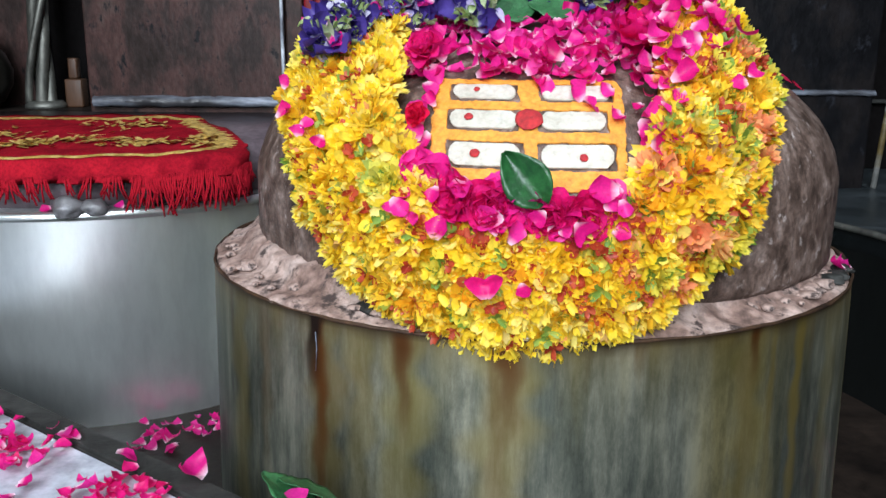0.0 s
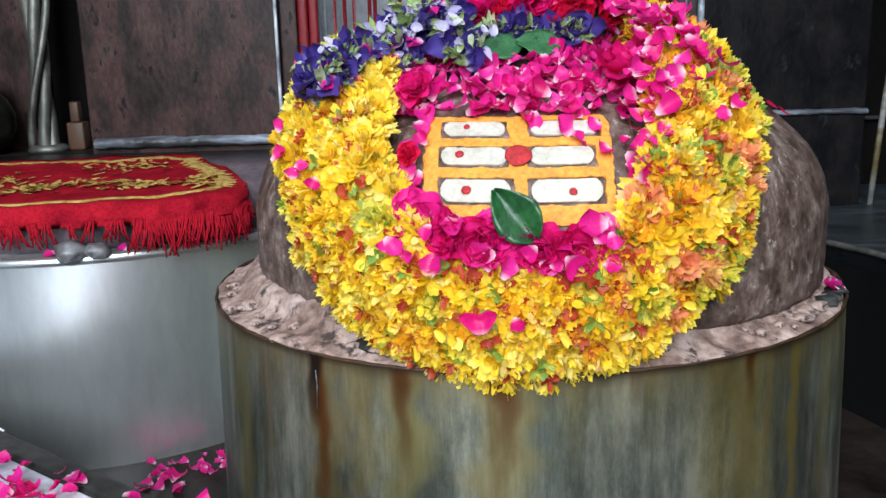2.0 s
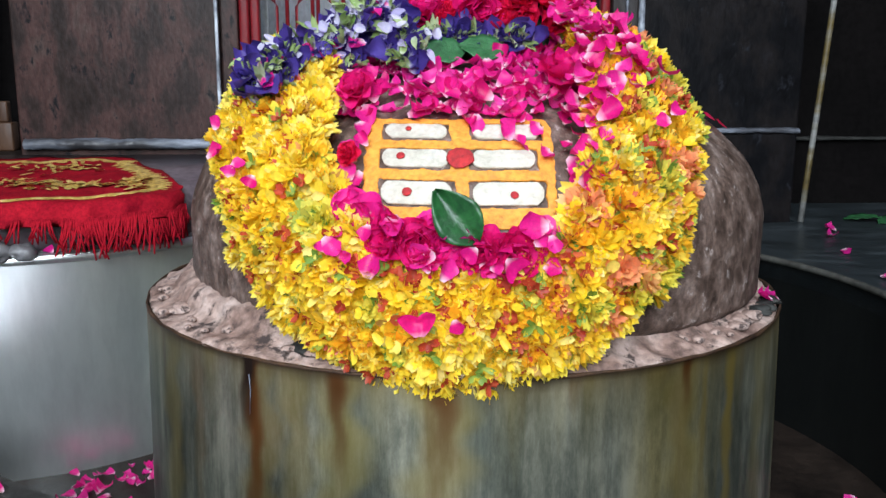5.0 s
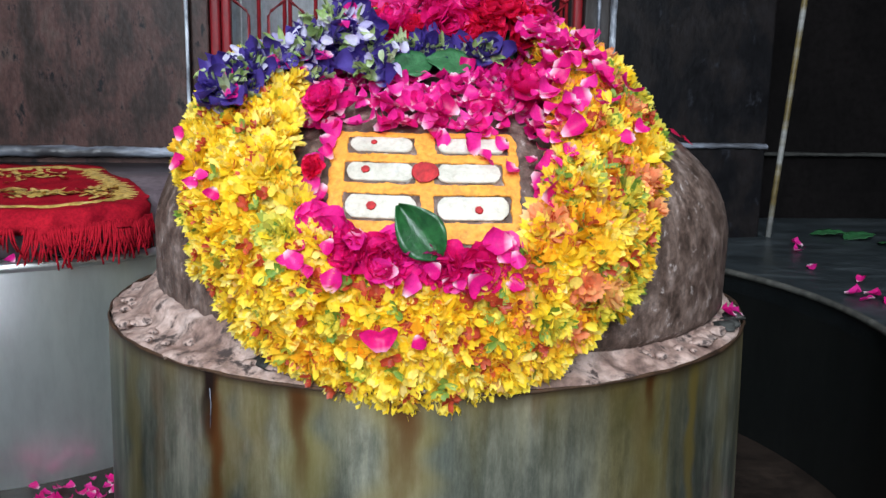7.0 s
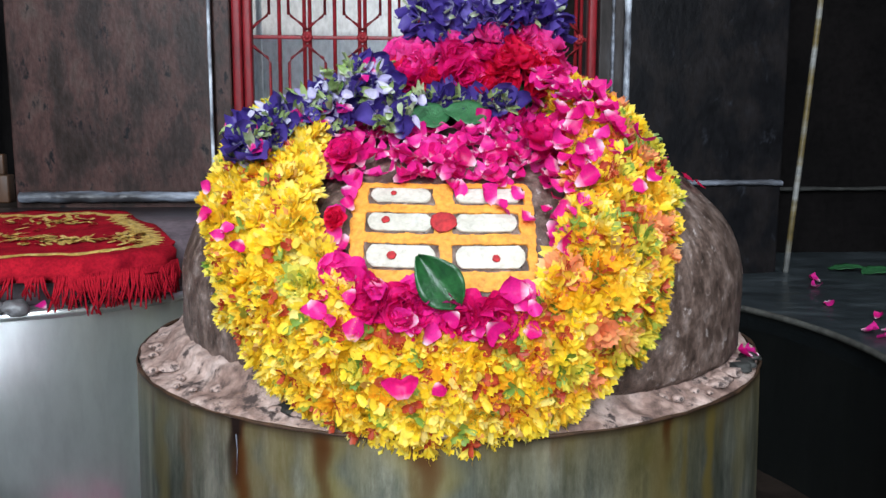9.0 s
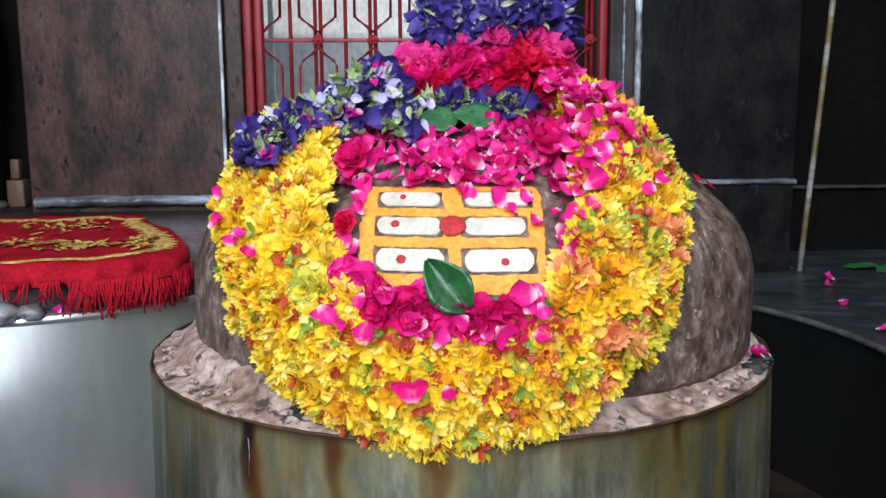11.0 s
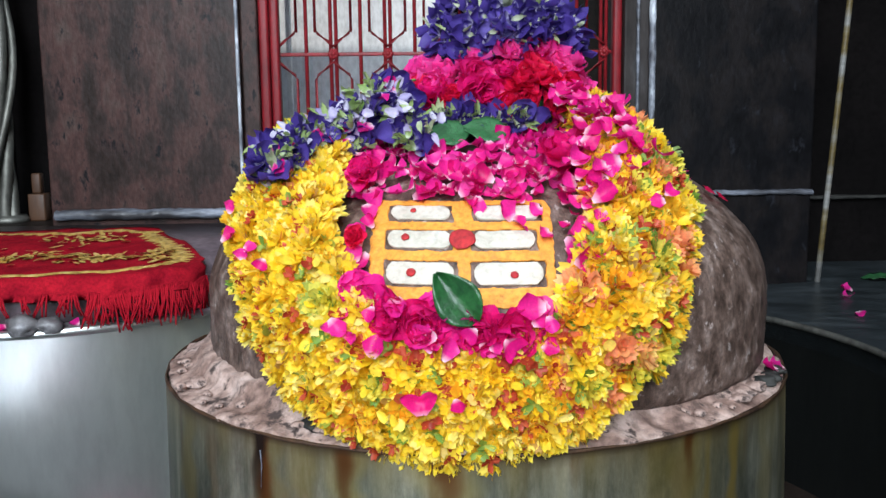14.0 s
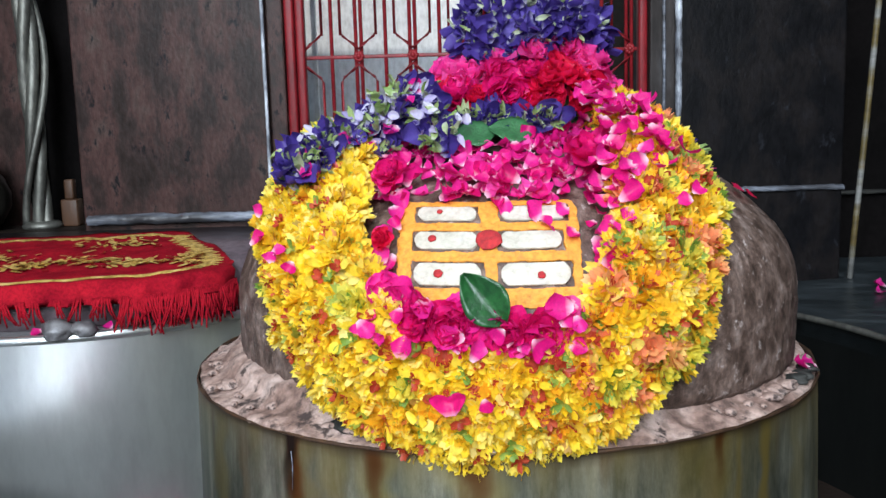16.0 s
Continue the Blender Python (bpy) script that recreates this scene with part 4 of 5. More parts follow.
# ---- roses below the mark and the scattered petals ----
def lower_roses():
    rng = random.Random(5)
    for az, z, s, pool in ((-19.5, 0.354, 0.80, FLATROSES), (-16.2, 0.347, 0.85, ROSES), (-12.4, 0.343, 0.85, ROSES), (-8.4, 0.341, 0.85, FLATROSES), (-4.4, 0.341, 0.85, ROSES), (-1.0, 0.341, 0.95, ROSES), (2.6, 0.349, 0.7, PINKROSES), (-10.4, 0.350, 0.8, FLATROSES),
                           (-22.2, 0.362, 0.60, FLATROSES), (-25.2, 0.396, 0.42, REDROSES), (-29.5, 0.437, 0.72, ROSES), (12.5, 0.446, 1.0, ROSES), (20, 0.452, 1.0, ROSES)):
        p, n = on_dome(az, z, 0.031 if z < 0.37 else 0.022)
        o = put_rose(rng.choice(pool), facing(p, n, rng.uniform(0, 360), rng.uniform(-18, 18), rng.uniform(-18, 18), s))
        tagged(o, "fresh magenta rose laid beside the paste mark", "rose", "roses beside the paste mark")


lower_roses()


def scatter_petals():
    rng = random.Random(8)
    spots = []
    # above the mark, up to the crown
    for _ in range(125):
        az = rng.uniform(-50, 46)
        z = rng.uniform(0.430, 0.488)
        if z < 0.468 and -27 < az < -18 and rng.random() < 0.45:
            continue
        if -26 < az < 4 and 0.470 < z < 0.485:
            continue
        if az < -18 and rng.random() < 0.35:
            continue
        spots.append((az, z, rng.uniform(0.006, 0.022)))
    # spilling over the shoulder of the garland
    for _ in range(105):
        t = rng.uniform(0.73, 0.93)
        a, z, _ = bend([(p, q, 0) for p, q in GARLAND], t)
        if a < 37:
            spots.append((a + rng.uniform(-13, 1.5), min(0.488, z + rng.uniform(-0.004, 0.020)), rng.uniform(0.044, 0.056)))
    # single petals that stand out
    for az, z, off in ((-47, 0.396, 0.056), (-44, 0.380, 0.055), (-24.5, 0.385, 0.008), (-23.5, 0.372, 0.01), (-25, 0.412, 0.01),
                       (9.0, 0.372, 0.012), (10.0, 0.395, 0.012), (9.5, 0.408, 0.012), (6.0, 0.405, 0.006), (2.0, 0.413, 0.006), (-0.5, 0.421, 0.006), (5.2, 0.423, 0.005), (8.2, 0.360, 0.02), (6.0, 0.356, 0.016),
                       (24, 0.405, 0.055), (25, 0.435, 0.055), (27, 0.428, 0.055), (-26.5, 0.40, 0.012), (-25.5, 0.388, 0.014), (-26, 0.376, 0.016), (-24.5, 0.364, 0.018), (-26.8, 0.42, 0.01), (-27.5, 0.43, 0.01), (-23, 0.36, 0.02), (9.5, 0.383, 0.014),
                       (10.8, 0.40, 0.014), (11.2, 0.415, 0.014), (10.5, 0.425, 0.012), (9.2, 0.39, 0.01), (8.5, 0.366, 0.018), (7.0, 0.352, 0.022), (11.8, 0.432, 0.012), (4.2, 0.352, 0.024), (3, 0.43, 0.006), (-3, 0.434, 0.006), (-6, 0.437, 0.008), (-15, 0.437, 0.007)):
        spots.append((az, z, off))
    for _ in range(18):
        spots.append((rng.uniform(8.5, 13.5), rng.uniform(0.355, 0.43), rng.uniform(0.030, 0.046)))
    for _ in range(24):
        az = rng.uniform(-24, 7)
        spots.append((az, rng.uniform(0.332, 0.343 if -13 < az < -2 else 0.356), rng.uniform(0.040, 0.050)))
    for _ in range(5):
        t = rng.uniform(0.05, 0.27)
        a, z, _ = bend([(p, q, 0) for p, q in GARLAND], t)
        spots.append((a + rng.uniform(-3, 3), z + rng.uniform(-0.02, 0.025), 0.054))
    spill = []
    for k, (az, z, off) in enumerate(spots):
        p, n = on_dome(az, z, off)
        if z > 0.43 and k % 2:
            spill.append((rng.choice(PETALS), facing(p, n, rng.uniform(0, 360), rng.uniform(-34, 34), rng.uniform(-34, 34), rng.uniform(0.42, 0.86))))
            continue
        o = put("rose_petal", rng.choice(PETALS), facing(p, n, rng.uniform(0, 360), rng.uniform(-34, 34), rng.uniform(-34, 34), rng.uniform(0.42, 0.86)))
        tagged(o, "loose magenta rose petal with a pale base", "petal", "loose rose petals on the stone")
    tagged(joined(spill, "petal_heap", ROSE, None), "magenta rose petals spilled over stone and garland", "petals", kind="stuff")
    heap = bmesh.new()
    for _ in range(430):
        az, z = rng.uniform(-46, 40), rng.uniform(0.431, 0.489)
        if z < 0.466 and -27 < az < -16 and rng.random() < 0.7 or -24 < az < 2 and 0.471 < z < 0.484:
            continue
        p, n = on_dome(az, z, rng.uniform(0.004, 0.012))
        petal(heap, rng.uniform(0.012, 0.020), rng.uniform(0.012, 0.019), 0.5, rng.uniform(-0.3, 0.5), 0.1, 4, facing(p, n, rng.uniform(0, 360), rng.uniform(-25, 35), rng.uniform(-25, 25)), rng.uniform(0, 90), 4, False, True)
    tagged(part("petal_heap", heap, ROSE), "heap of small magenta rose petals on the stone", "petals", kind="stuff")
    # along the stone's shoulder and on the cement rim
    flat = bmesh.new()
    petal(flat, 0.024, 0.016, 0.08, 0.02, 0.1, 5, pose(0, -0.011, 0.001), 3.0, 6, False, True)
    flat = mesh_of(flat, "rose_petal", REDROSE)
    for az, z in ((60, 0.428), (64, 0.421)):
        p, n = on_dome(az, z, 0.005)
        tagged(put("rose_petal", flat, facing(p, n, 30 + az, 0, 0, 0.9)), "crimson petal stuck on the stone shoulder", "petal", "loose rose petals on the stone")
    p, n = on_dome(-11.9, 0.300, 0.061)
    tagged(put("rose_petal", HEART, facing(p, n, 8, -12, 4, 0.9)), "large heart-shaped magenta petal on the garland", "petal", "loose rose petals on the stone")
    p, n = on_dome(-7.6, 0.297, 0.058)
    tagged(put("rose_petal", PETALS[4], facing(p, n, 200, 5, 5, 0.5)), "small magenta petal on the garland", "petal", "loose rose petals on the stone")
    for az, r, z in ((61, 0.316, 0.262), (65, 0.321, 0.258)):
        a = radians(az)
        tagged(put("rose_petal", PETALS[2], facing(Vector((r * math.sin(a), -r * math.cos(a), z)), Vector((0.3 * math.sin(a), -0.3 * math.cos(a), 1)).normalized(), 20, 6, 0, 0.75)),
               "magenta petal fallen on the cement rim", "petal", "petals on the base")


scatter_petals()


# ---- the heap on the crown ----
def crown():
    rng = random.Random(15)
    g = thing("rose_bundle", "bundle of crimson and pink roses on top of the stone", "roses")
    for ring, (count, rad, z) in enumerate(((21, 0.082, 0.511), (20, 0.083, 0.527), (18, 0.077, 0.542), (14, 0.062, 0.553))):
        for k in range(count):
            a = 2 * math.pi * (k + 0.5 * ring + rng.uniform(-0.25, 0.25)) / count
            az = math.degrees(math.atan2(math.sin(a), math.cos(a)))
            n = Vector((math.sin(a), -math.cos(a), 0.15 + 0.25 * ring)).normalized()
            lift = 0.010 * math.sin(a * 2 + 0.6) + rng.uniform(-0.006, 0.006)
            p = Vector((0.022 + rad * math.sin(a) * 1.06, -0.03 - rad * math.cos(a) * 0.95, z + lift))
            red = 0.9 if -50 < az < 35 and ring < 2 else 0.15
            pool = REDROSES if rng.random() < red else (LIGHTROSES if rng.random() < 0.45 else ROSES)
            put_rose(rng.choice(pool), facing(p, n, rng.uniform(0, 360), rng.uniform(-28, 28), rng.uniform(-28, 28), rng.uniform(0.62, 1.0)), g)
    part("stem_core", lathe([(0.07, 0.487), (0.075, 0.51), (0.07, 0.54), (0.05, 0.56), (0.045, 0.58)], 24), DULLGREEN, g).location = (0.022, -0.03, 0)

    b = thing("blue_flower_bundle", "dense bundle of violet butterfly pea blossoms on the roses", "flowers")
    for ring, (count, rad, z) in enumerate(((34, 0.062, 0.566), (38, 0.069, 0.578), (38, 0.072, 0.590), (36, 0.070, 0.602), (30, 0.061, 0.613), (20, 0.046, 0.621), (10, 0.026, 0.625))):
        for k in range(count):
            a = 2 * math.pi * (k + 0.5 * ring + rng.uniform(-0.35, 0.35)) / count
            n = Vector((math.sin(a), -math.cos(a), -0.35 + 0.22 * ring + rng.uniform(-0.35, 0.35))).normalized()
            p = Vector((0.036 + rad * math.sin(a) * 1.02, -0.03 - rad * math.cos(a) * 0.9, z + 0.004 * math.sin(a * 3) + rng.uniform(-0.006, 0.006)))
            put("blossom", rng.choice(BLUEBLOSSOMS), facing(p, n, rng.uniform(0, 360), rng.uniform(-38, 38), rng.uniform(-38, 38), rng.uniform(0.50, 0.86)), b)
    part("core", lathe([(0.030, 0.556), (0.058, 0.566), (0.064, 0.586), (0.058, 0.606), (0.036, 0.618)], 24), VIOLET, b).location = (0.036, -0.03, 0)
    sprig = bmesh.new()
    for k in range(34):
        a = rng.uniform(0, 6.28)
        tube([(0.03, -0.06, 0.60), (0.03 + 0.010 * math.cos(a), -0.072 + 0.008 * math.sin(a), 0.625), (0.03 + 0.024 * math.cos(a), -0.07 + 0.02 * math.sin(a), 0.665)], 0.0013, 5, sprig)
    part("green_sprig", sprig, CALYX, b, "bright green stalks")

    s = thing("blue_flower_string", "string of violet butterfly pea blossoms with pale green sepals", "flower string")
    line = [(-0.184, -0.196, 0.463), (-0.172, -0.178, 0.472), (-0.158, -0.155, 0.483), (-0.127, -0.135, 0.498), (-0.097, -0.110, 0.514), (-0.068, -0.085, 0.530)]
    for k in range(110):
        t = (k + rng.uniform(-0.4, 0.4)) / 110
        p = bend(line, max(0, min(1, t)))
        n = Vector((rng.uniform(-0.7, 0.5), -0.8, rng.uniform(-0.1, 0.9))).normalized()
        q = p + Vector((rng.uniform(-0.012, 0.012), rng.uniform(-0.024, 0.004), rng.uniform(-0.022, 0.012) * (0.5 + t)))
        put("blossom", rng.choice(BLOSSOMS), facing(q, n, rng.uniform(0, 360), rng.uniform(-25, 25), rng.uniform(-25, 25), rng.uniform(0.6, 0.95)), s)
    fall = [(-0.085, -0.085, 0.520), (-0.072, -0.115, 0.508), (-0.062, -0.145, 0.494), (-0.056, -0.172, 0.480)]
    for k in range(14):
        p = bend(fall, min(1, (k + 0.5) / 14))
        n = Vector((rng.uniform(-0.5, 0.5), -0.8, rng.uniform(0.1, 0.8))).normalized()
        put("blossom", rng.choice(BLOSSOMS), facing(p + Vector((rng.uniform(-0.01, 0.01), 0, rng.uniform(-0.004, 0.006))), n, rng.uniform(0, 360), 0, 0, rng.uniform(0.75, 1.0)), s)
    front = [(-0.045, -0.12, 0.500), (0.0, -0.128, 0.499), (0.05, -0.122, 0.499)]
    for k in range(22):
        p = bend(front, min(1, (k + 0.5) / 22))
        n = Vector((rng.uniform(-0.5, 0.5), -0.8, rng.uniform(0.1, 0.8))).normalized()
        put("blossom", rng.choice(BLOSSOMS), facing(p + Vector((0, 0, rng.uniform(-0.004, 0.006))), n, rng.uniform(0, 360), 0, 0, rng.uniform(0.7, 0.95)), s)
    pale = bmesh.new()
    for k in range(66):
        p = bend(line, rng.random()) if k < 44 else bend(fall, rng.random())
        n = Vector((rng.uniform(-0.7, 0.7), -0.9, rng.uniform(0.0, 0.9))).normalized()
        q = p + n * 0.020 + Vector((rng.uniform(-0.014, 0.014), 0, rng.uniform(-0.018, 0.014)))
        petal(pale, rng.uniform(0.009, 0.017), rng.uniform(0.004, 0.0075), 0.4, rng.uniform(-0.3, 0.5), 0, 3, facing(q, n, rng.uniform(0, 360), rng.uniform(-20, 50), rng.uniform(-20, 20)), k, 2, True)
    tagged(part("sepal", pale, CALYX, s, "pale green and white sepals"), kind="stuff")
    lilac = bmesh.new()
    for k in range(92):
        p = bend(line, rng.random()) if k < 70 else bend(fall, rng.random())
        n = Vector((rng.uniform(-0.7, 0.7), -0.9, rng.uniform(0.0, 0.9))).normalized()
        q = p + n * 0.020 + Vector((rng.uniform(-0.014, 0.014), 0, rng.uniform(-0.020, 0.014)))
        petal(lilac, rng.uniform(0.009, 0.015), rng.uniform(0.006, 0.010), 0.4, rng.uniform(-0.3, 0.5), 0, 3, facing(q, n, rng.uniform(0, 360), rng.uniform(-20, 45), rng.uniform(-20, 20)), k, 3)
    tagged(part("pale_petal", lilac, LILAC, s, "pale lilac and white petal undersides"), kind="stuff")
    for k in range(16):
        p = bend(line, (k + 0.5) / 16) + Vector((rng.uniform(-0.008, 0.008), -0.026, rng.uniform(-0.018, 0.012)))
        n = Vector((rng.uniform(-0.5, 0.5), -0.9, rng.uniform(0.1, 0.8))).normalized()
        o = put("rose_petal", rng.choice(PETALS), facing(p, n, rng.uniform(0, 360), rng.uniform(-25, 25), rng.uniform(-25, 25), rng.uniform(0.4, 0.7)))
        tagged(o, "magenta rose petal caught among the blue blossoms", "petal", "loose rose petals on the stone")
    put("blossom", BLOSSOMS[3], facing(Vector((0.182, -0.10, 0.467)), Vector((0.6, -0.6, 0.5)), 40, 0, 0, 0.9), s)


crown()


def leaf(length, width, fold, material, droop=0.2):
    """A pointed leaf along +y with a raised midrib and gently wavy edge."""
    bm = bmesh.new()
    rows = []
    for i in range(15):
        t = i / 14
        w = width * 0.5 * math.sin(math.pi * min(1, t * 0.96 + 0.02)) ** 0.75 * (1.15 - 0.5 * t)
        row = []
        for j in range(9):
            s = 2 * j / 8 - 1
            row.append(bm.verts.new((s * w, length * (t - 0.5), fold * width * abs(s) + 0.02 * width * math.sin(t * 22 + s * 3) * abs(s) - droop * length * (t - 0.5) ** 2)))
        rows.append(row)
    for a, b in zip(rows, rows[1:]):
        for j in range(8):
            bm.faces.new((a[j], a[j + 1], b[j + 1], b[j]))
    ext = bmesh.ops.extrude_face_region(bm, geom=bm.faces[:])
    bmesh.ops.translate(bm, vec=(0, 0, -0.0006), verts=[v for v in ext["geom"] if isinstance(v, bmesh.types.BMVert)])
    bmesh.ops.recalc_face_normals(bm, faces=bm.faces[:])
    return mesh_of(bm, "leaf", material)


LEAVES = [leaf(0.060, 0.047, 0.20, LEAFGREEN), leaf(0.055, 0.044, 0.06, DULLGREEN), leaf(0.062, 0.058, 0.03, DULLGREEN, 0.1)]
p_, n_ = on_dome(-8.0, 0.3585, 0.044)
tagged(put("leaf", LEAVES[0], facing(p_, n_, 40, 6, -6, 0.80)), "glossy dark green bilva leaf on the paste mark", "leaf")
for x_, y_, sp_ in ((-0.030, -0.150, 96), (0.004, -0.148, 84)):
    p_, n_ = on_dome_xy(x_, y_, 0.022)
    tagged(put("leaf", LEAVES[2], facing(p_, (n_ + Vector((0, -0.5, 0))).normalized(), sp_, 4, 0, 0.66)), "flat green betel leaf under the flowers", "leaf", "green leaves on the crown")


# ---- the steel platform with the cloth ----
LX, LY, LR = -0.600, 0.390, 0.350


def d_outline(r, back, left):
    """Round front, straight sides running back to the wall."""
    pts = [(LX + r * math.sin(a), LY - r * math.cos(a)) for a in [radians(-90 + 180 * k / 72) for k in range(73)]]
    return pts + [(LX + r, back), (LX - r, back)]


def left_platform():
    g = thing("steel_platform", "round brushed steel platform with a bright rolled rim", "platform")
    bm = bmesh.new()
    outline = d_outline(LR, 0.497, 0)
    low = [bm.verts.new((x, y, 0.0)) for x, y in outline]
    mids = [[bm.verts.new((x, y, z)) for x, y in outline] for z in (0.09, 0.18, 0.262)]
    rings = [low] + mids
    for a, b in zip(rings, rings[1:]):
        for i in range(len(outline)):
            j = (i + 1) % len(outline)
            bm.faces.new((a[i], a[j], b[j], b[i]))
    part("body", bm, STEEL, g)
    arc = [(LX + (LR + 0.001) * math.sin(a), LY - (LR + 0.001) * math.cos(a), 0.264) for a in [radians(-90 + 180 * k / 72) for k in range(73)]]
    part("rim", tube([(LX - LR, 0.49, 0.264)] + arc + [(LX + LR, 0.49, 0.264)], 0.006, 8), STEEL, g, "bright rolled steel rim")
    part("top", outline_slab(d_outline(LR - 0.003, 0.497, 0), 0.24, 0.268, 0.002), GRIME, g, "grimy stone top")
    stone = outline_slab(d_outline(LR - 0.032, 0.497, 0), 0.269, 0.322, 0.004)
    for v in stone.verts:
        if v.co.z > 0.3:
            v.co.z += 0.055 * (v.co.y - 0.05)
    slab = part("offering_slab", stone, PINKSLAB)
    tagged(slab, "mauve grey stone slab on the steel platform", "slab")
    return g


left_platform()


def cloth_z(x, y):
    return 0.3268 + 0.055 * (y - 0.05) + 0.0030 * noise.noise(Vector((x * 16, y * 16, 3))) + 0.0016 * noise.noise(Vector((x * 45, y * 45, 8)))


def red_cloth():
    g = thing("red_cloth", "red velvet altar cloth with gold brocade and tasselled fringe", "cloth")
    x_lo, x_hi = -0.86, -0.336

    def front(x):
        return float(np.interp(x, (-0.86, -0.66, -0.60, -0.53, -0.45, -0.39, -0.36, -0.345, -0.336), (0.116, 0.066, 0.060, 0.062, 0.070, 0.084, 0.102, 0.128, 0.166)))

    def back(x):
        return float(np.interp(x, (-0.86, -0.62, -0.468, -0.43, -0.39, -0.336), (0.40, 0.425, 0.43, 0.35, 0.285, 0.178))) + 0.006 * math.sin(x * 60)

    def outward(x):
        return Vector((front(x + 0.006) - front(x - 0.006), -0.012, 0)).normalized()
    bm = bmesh.new()
    nx, ny = 90, 34
    cols = []
    for i in range(nx + 1):
        x = x_lo + (x_hi - 0.002 - x_lo) * (1 - (1 - i / nx) ** 1.5)
        col = []
        f, b = front(x), max(front(x) + 0.01, back(x))
        for j in range(ny + 1):
            y = f + (b - f) * j / ny
            col.append(bm.verts.new((x, y, cloth_z(x, y))))
        # hanging hem
        hem = []
        d = outward(x)
        for k, (o, dz) in enumerate(((0.004, -0.006), (0.006, -0.016), (0.0065, -0.026))):
            w = 0.003 * math.sin(x * 160 + k) + 0.004 * noise.noise(Vector((x * 40, k, 0)))
            hem.append(bm.verts.new((x + d.x * (o + w), f + d.y * (o + w), cloth_z(x, f) + dz)))
        cols.append(list(reversed(hem)) + col)
    for a, b in zip(cols, cols[1:]):
        for j in range(len(a) - 1):
            bm.faces.new((a[j], b[j], b[j + 1], a[j + 1]))
    ext = bmesh.ops.extrude_face_region(bm, geom=bm.faces[:])
    bmesh.ops.translate(bm, vec=(0, 0, -0.0015), verts=[v for v in ext["geom"] if isinstance(v, bmesh.types.BMVert)])
    bmesh.ops.recalc_face_normals(bm, faces=bm.faces[:])
    part("velvet", bm, REDCLOTH, g)

    # fringe
    rng = random.Random(3)
    strands = []
    for v in range(5):
        t = bmesh.new()
        for k in range(5):
            x = (k - 2) * 0.0016
            lean = rng.uniform(-0.012, 0.012)
            ln = rng.uniform(0.014, 0.036)
            tube([(x, 0, 0.004), (x + lean * 0.4, -0.002, -ln * 0.5), (x + lean, -0.001 + rng.uniform(-0.004, 0.002), -ln)], 0.0011, 5, t)
        strands.append(mesh_of(t, "tassel", REDCLOTH))
    x = x_lo
    while x < x_hi - 0.002:
        f = front(x)
        d = outward(x)
        if x > -0.45 or rng.random() < 0.6:
            reach = rng.uniform(0.95, 1.35) if x > -0.45 else rng.uniform(0.45, 0.95)
            put("tassel", rng.choice(strands), Matrix.Translation((x + d.x * 0.0075, f + d.y * 0.0075, cloth_z(x, f) - 0.022)) @ pose(0, 0, 0, rng.uniform(-6, 10), rng.uniform(-8, 8), math.degrees(math.atan2(d.x, -d.y)))
                @ Matrix.Diagonal((1, 1, reach, 1)), g)
        x += 0.0095 * max(0.25, abs(d.y)) * (rng.uniform(0.35, 0.8) if rng.random() < 0.9 else rng.uniform(1.2, 1.8))

    # gold brocade: bands and scattered foil leaves
    def ribbon(path, width, name):
        bm = bmesh.new()
        prev = None
        for k in range(81):
            p = bend(path, k / 80)
            q = bend(path, min(1, k / 80 + 0.01)) - bend(path, max(0, k / 80 - 0.01))
            s = Vector((-q.y, q.x, 0)).normalized() * width * (0.5 + 0.28 * math.sin(k * 1.1) + 0.2 * noise.noise(Vector((k * 0.6, 1, width * 99))))
            row = [bm.verts.new((c.x, c.y, cloth_z(c.x, c.y) + h)) for c, h in ((p - s, 0.0006), (p, 0.0028), (p + s, 0.0006))]
            if prev:
                bm.faces.new((prev[0], row[0], row[1], prev[1]))
                bm.faces.new((prev[1], row[1], row[2], prev[2]))
            prev = row
        part(name, bm, GOLD, g, "raised gold brocade")
    ribbon([(-0.84, 0.125, 0), (-0.74, 0.092, 0), (-0.64, 0.074, 0), (-0.56, 0.074, 0), (-0.48, 0.086, 0), (-0.41, 0.104, 0), (-0.378, 0.130, 0), (-0.366, 0.17, 0)], 0.009, "gold_band")
    ribbon([(-0.368, 0.15, 0), (-0.376, 0.20, 0), (-0.402, 0.25, 0), (-0.43, 0.30, 0), (-0.462, 0.35, 0)], 0.024, "gold_band")
    ribbon([(-0.45, 0.37, 0), (-0.52, 0.39, 0), (-0.60, 0.375, 0), (-0.68, 0.38, 0), (-0.78, 0.36, 0)], 0.016, "gold_band")
    motif = bmesh.new()
    r2 = random.Random(6)
    for k in range(440):
        cx, cy, sx, sy = r2.choice(((-0.55, 0.20, 0.05, 0.035), (-0.47, 0.17, 0.045, 0.02), (-0.61, 0.16, 0.04, 0.03), (-0.68, 0.22, 0.04, 0.05), (-0.405, 0.19, 0.018, 0.035), (-0.54, 0.32, 0.06, 0.03), (-0.76, 0.20, 0.04, 0.04)))
        x, y = min(-0.37, cx + r2.gauss(0, sx * 0.6)), cy + r2.gauss(0, sy * 0.6)
        if y > back(x) - 0.015:
            continue
        m = Matrix.Translation((x, y, cloth_z(x, y) + 0.0012)) @ pose(0, 0, 0, r2.uniform(0, 7) + 3, r2.uniform(-6, 6), r2.uniform(0, 360))
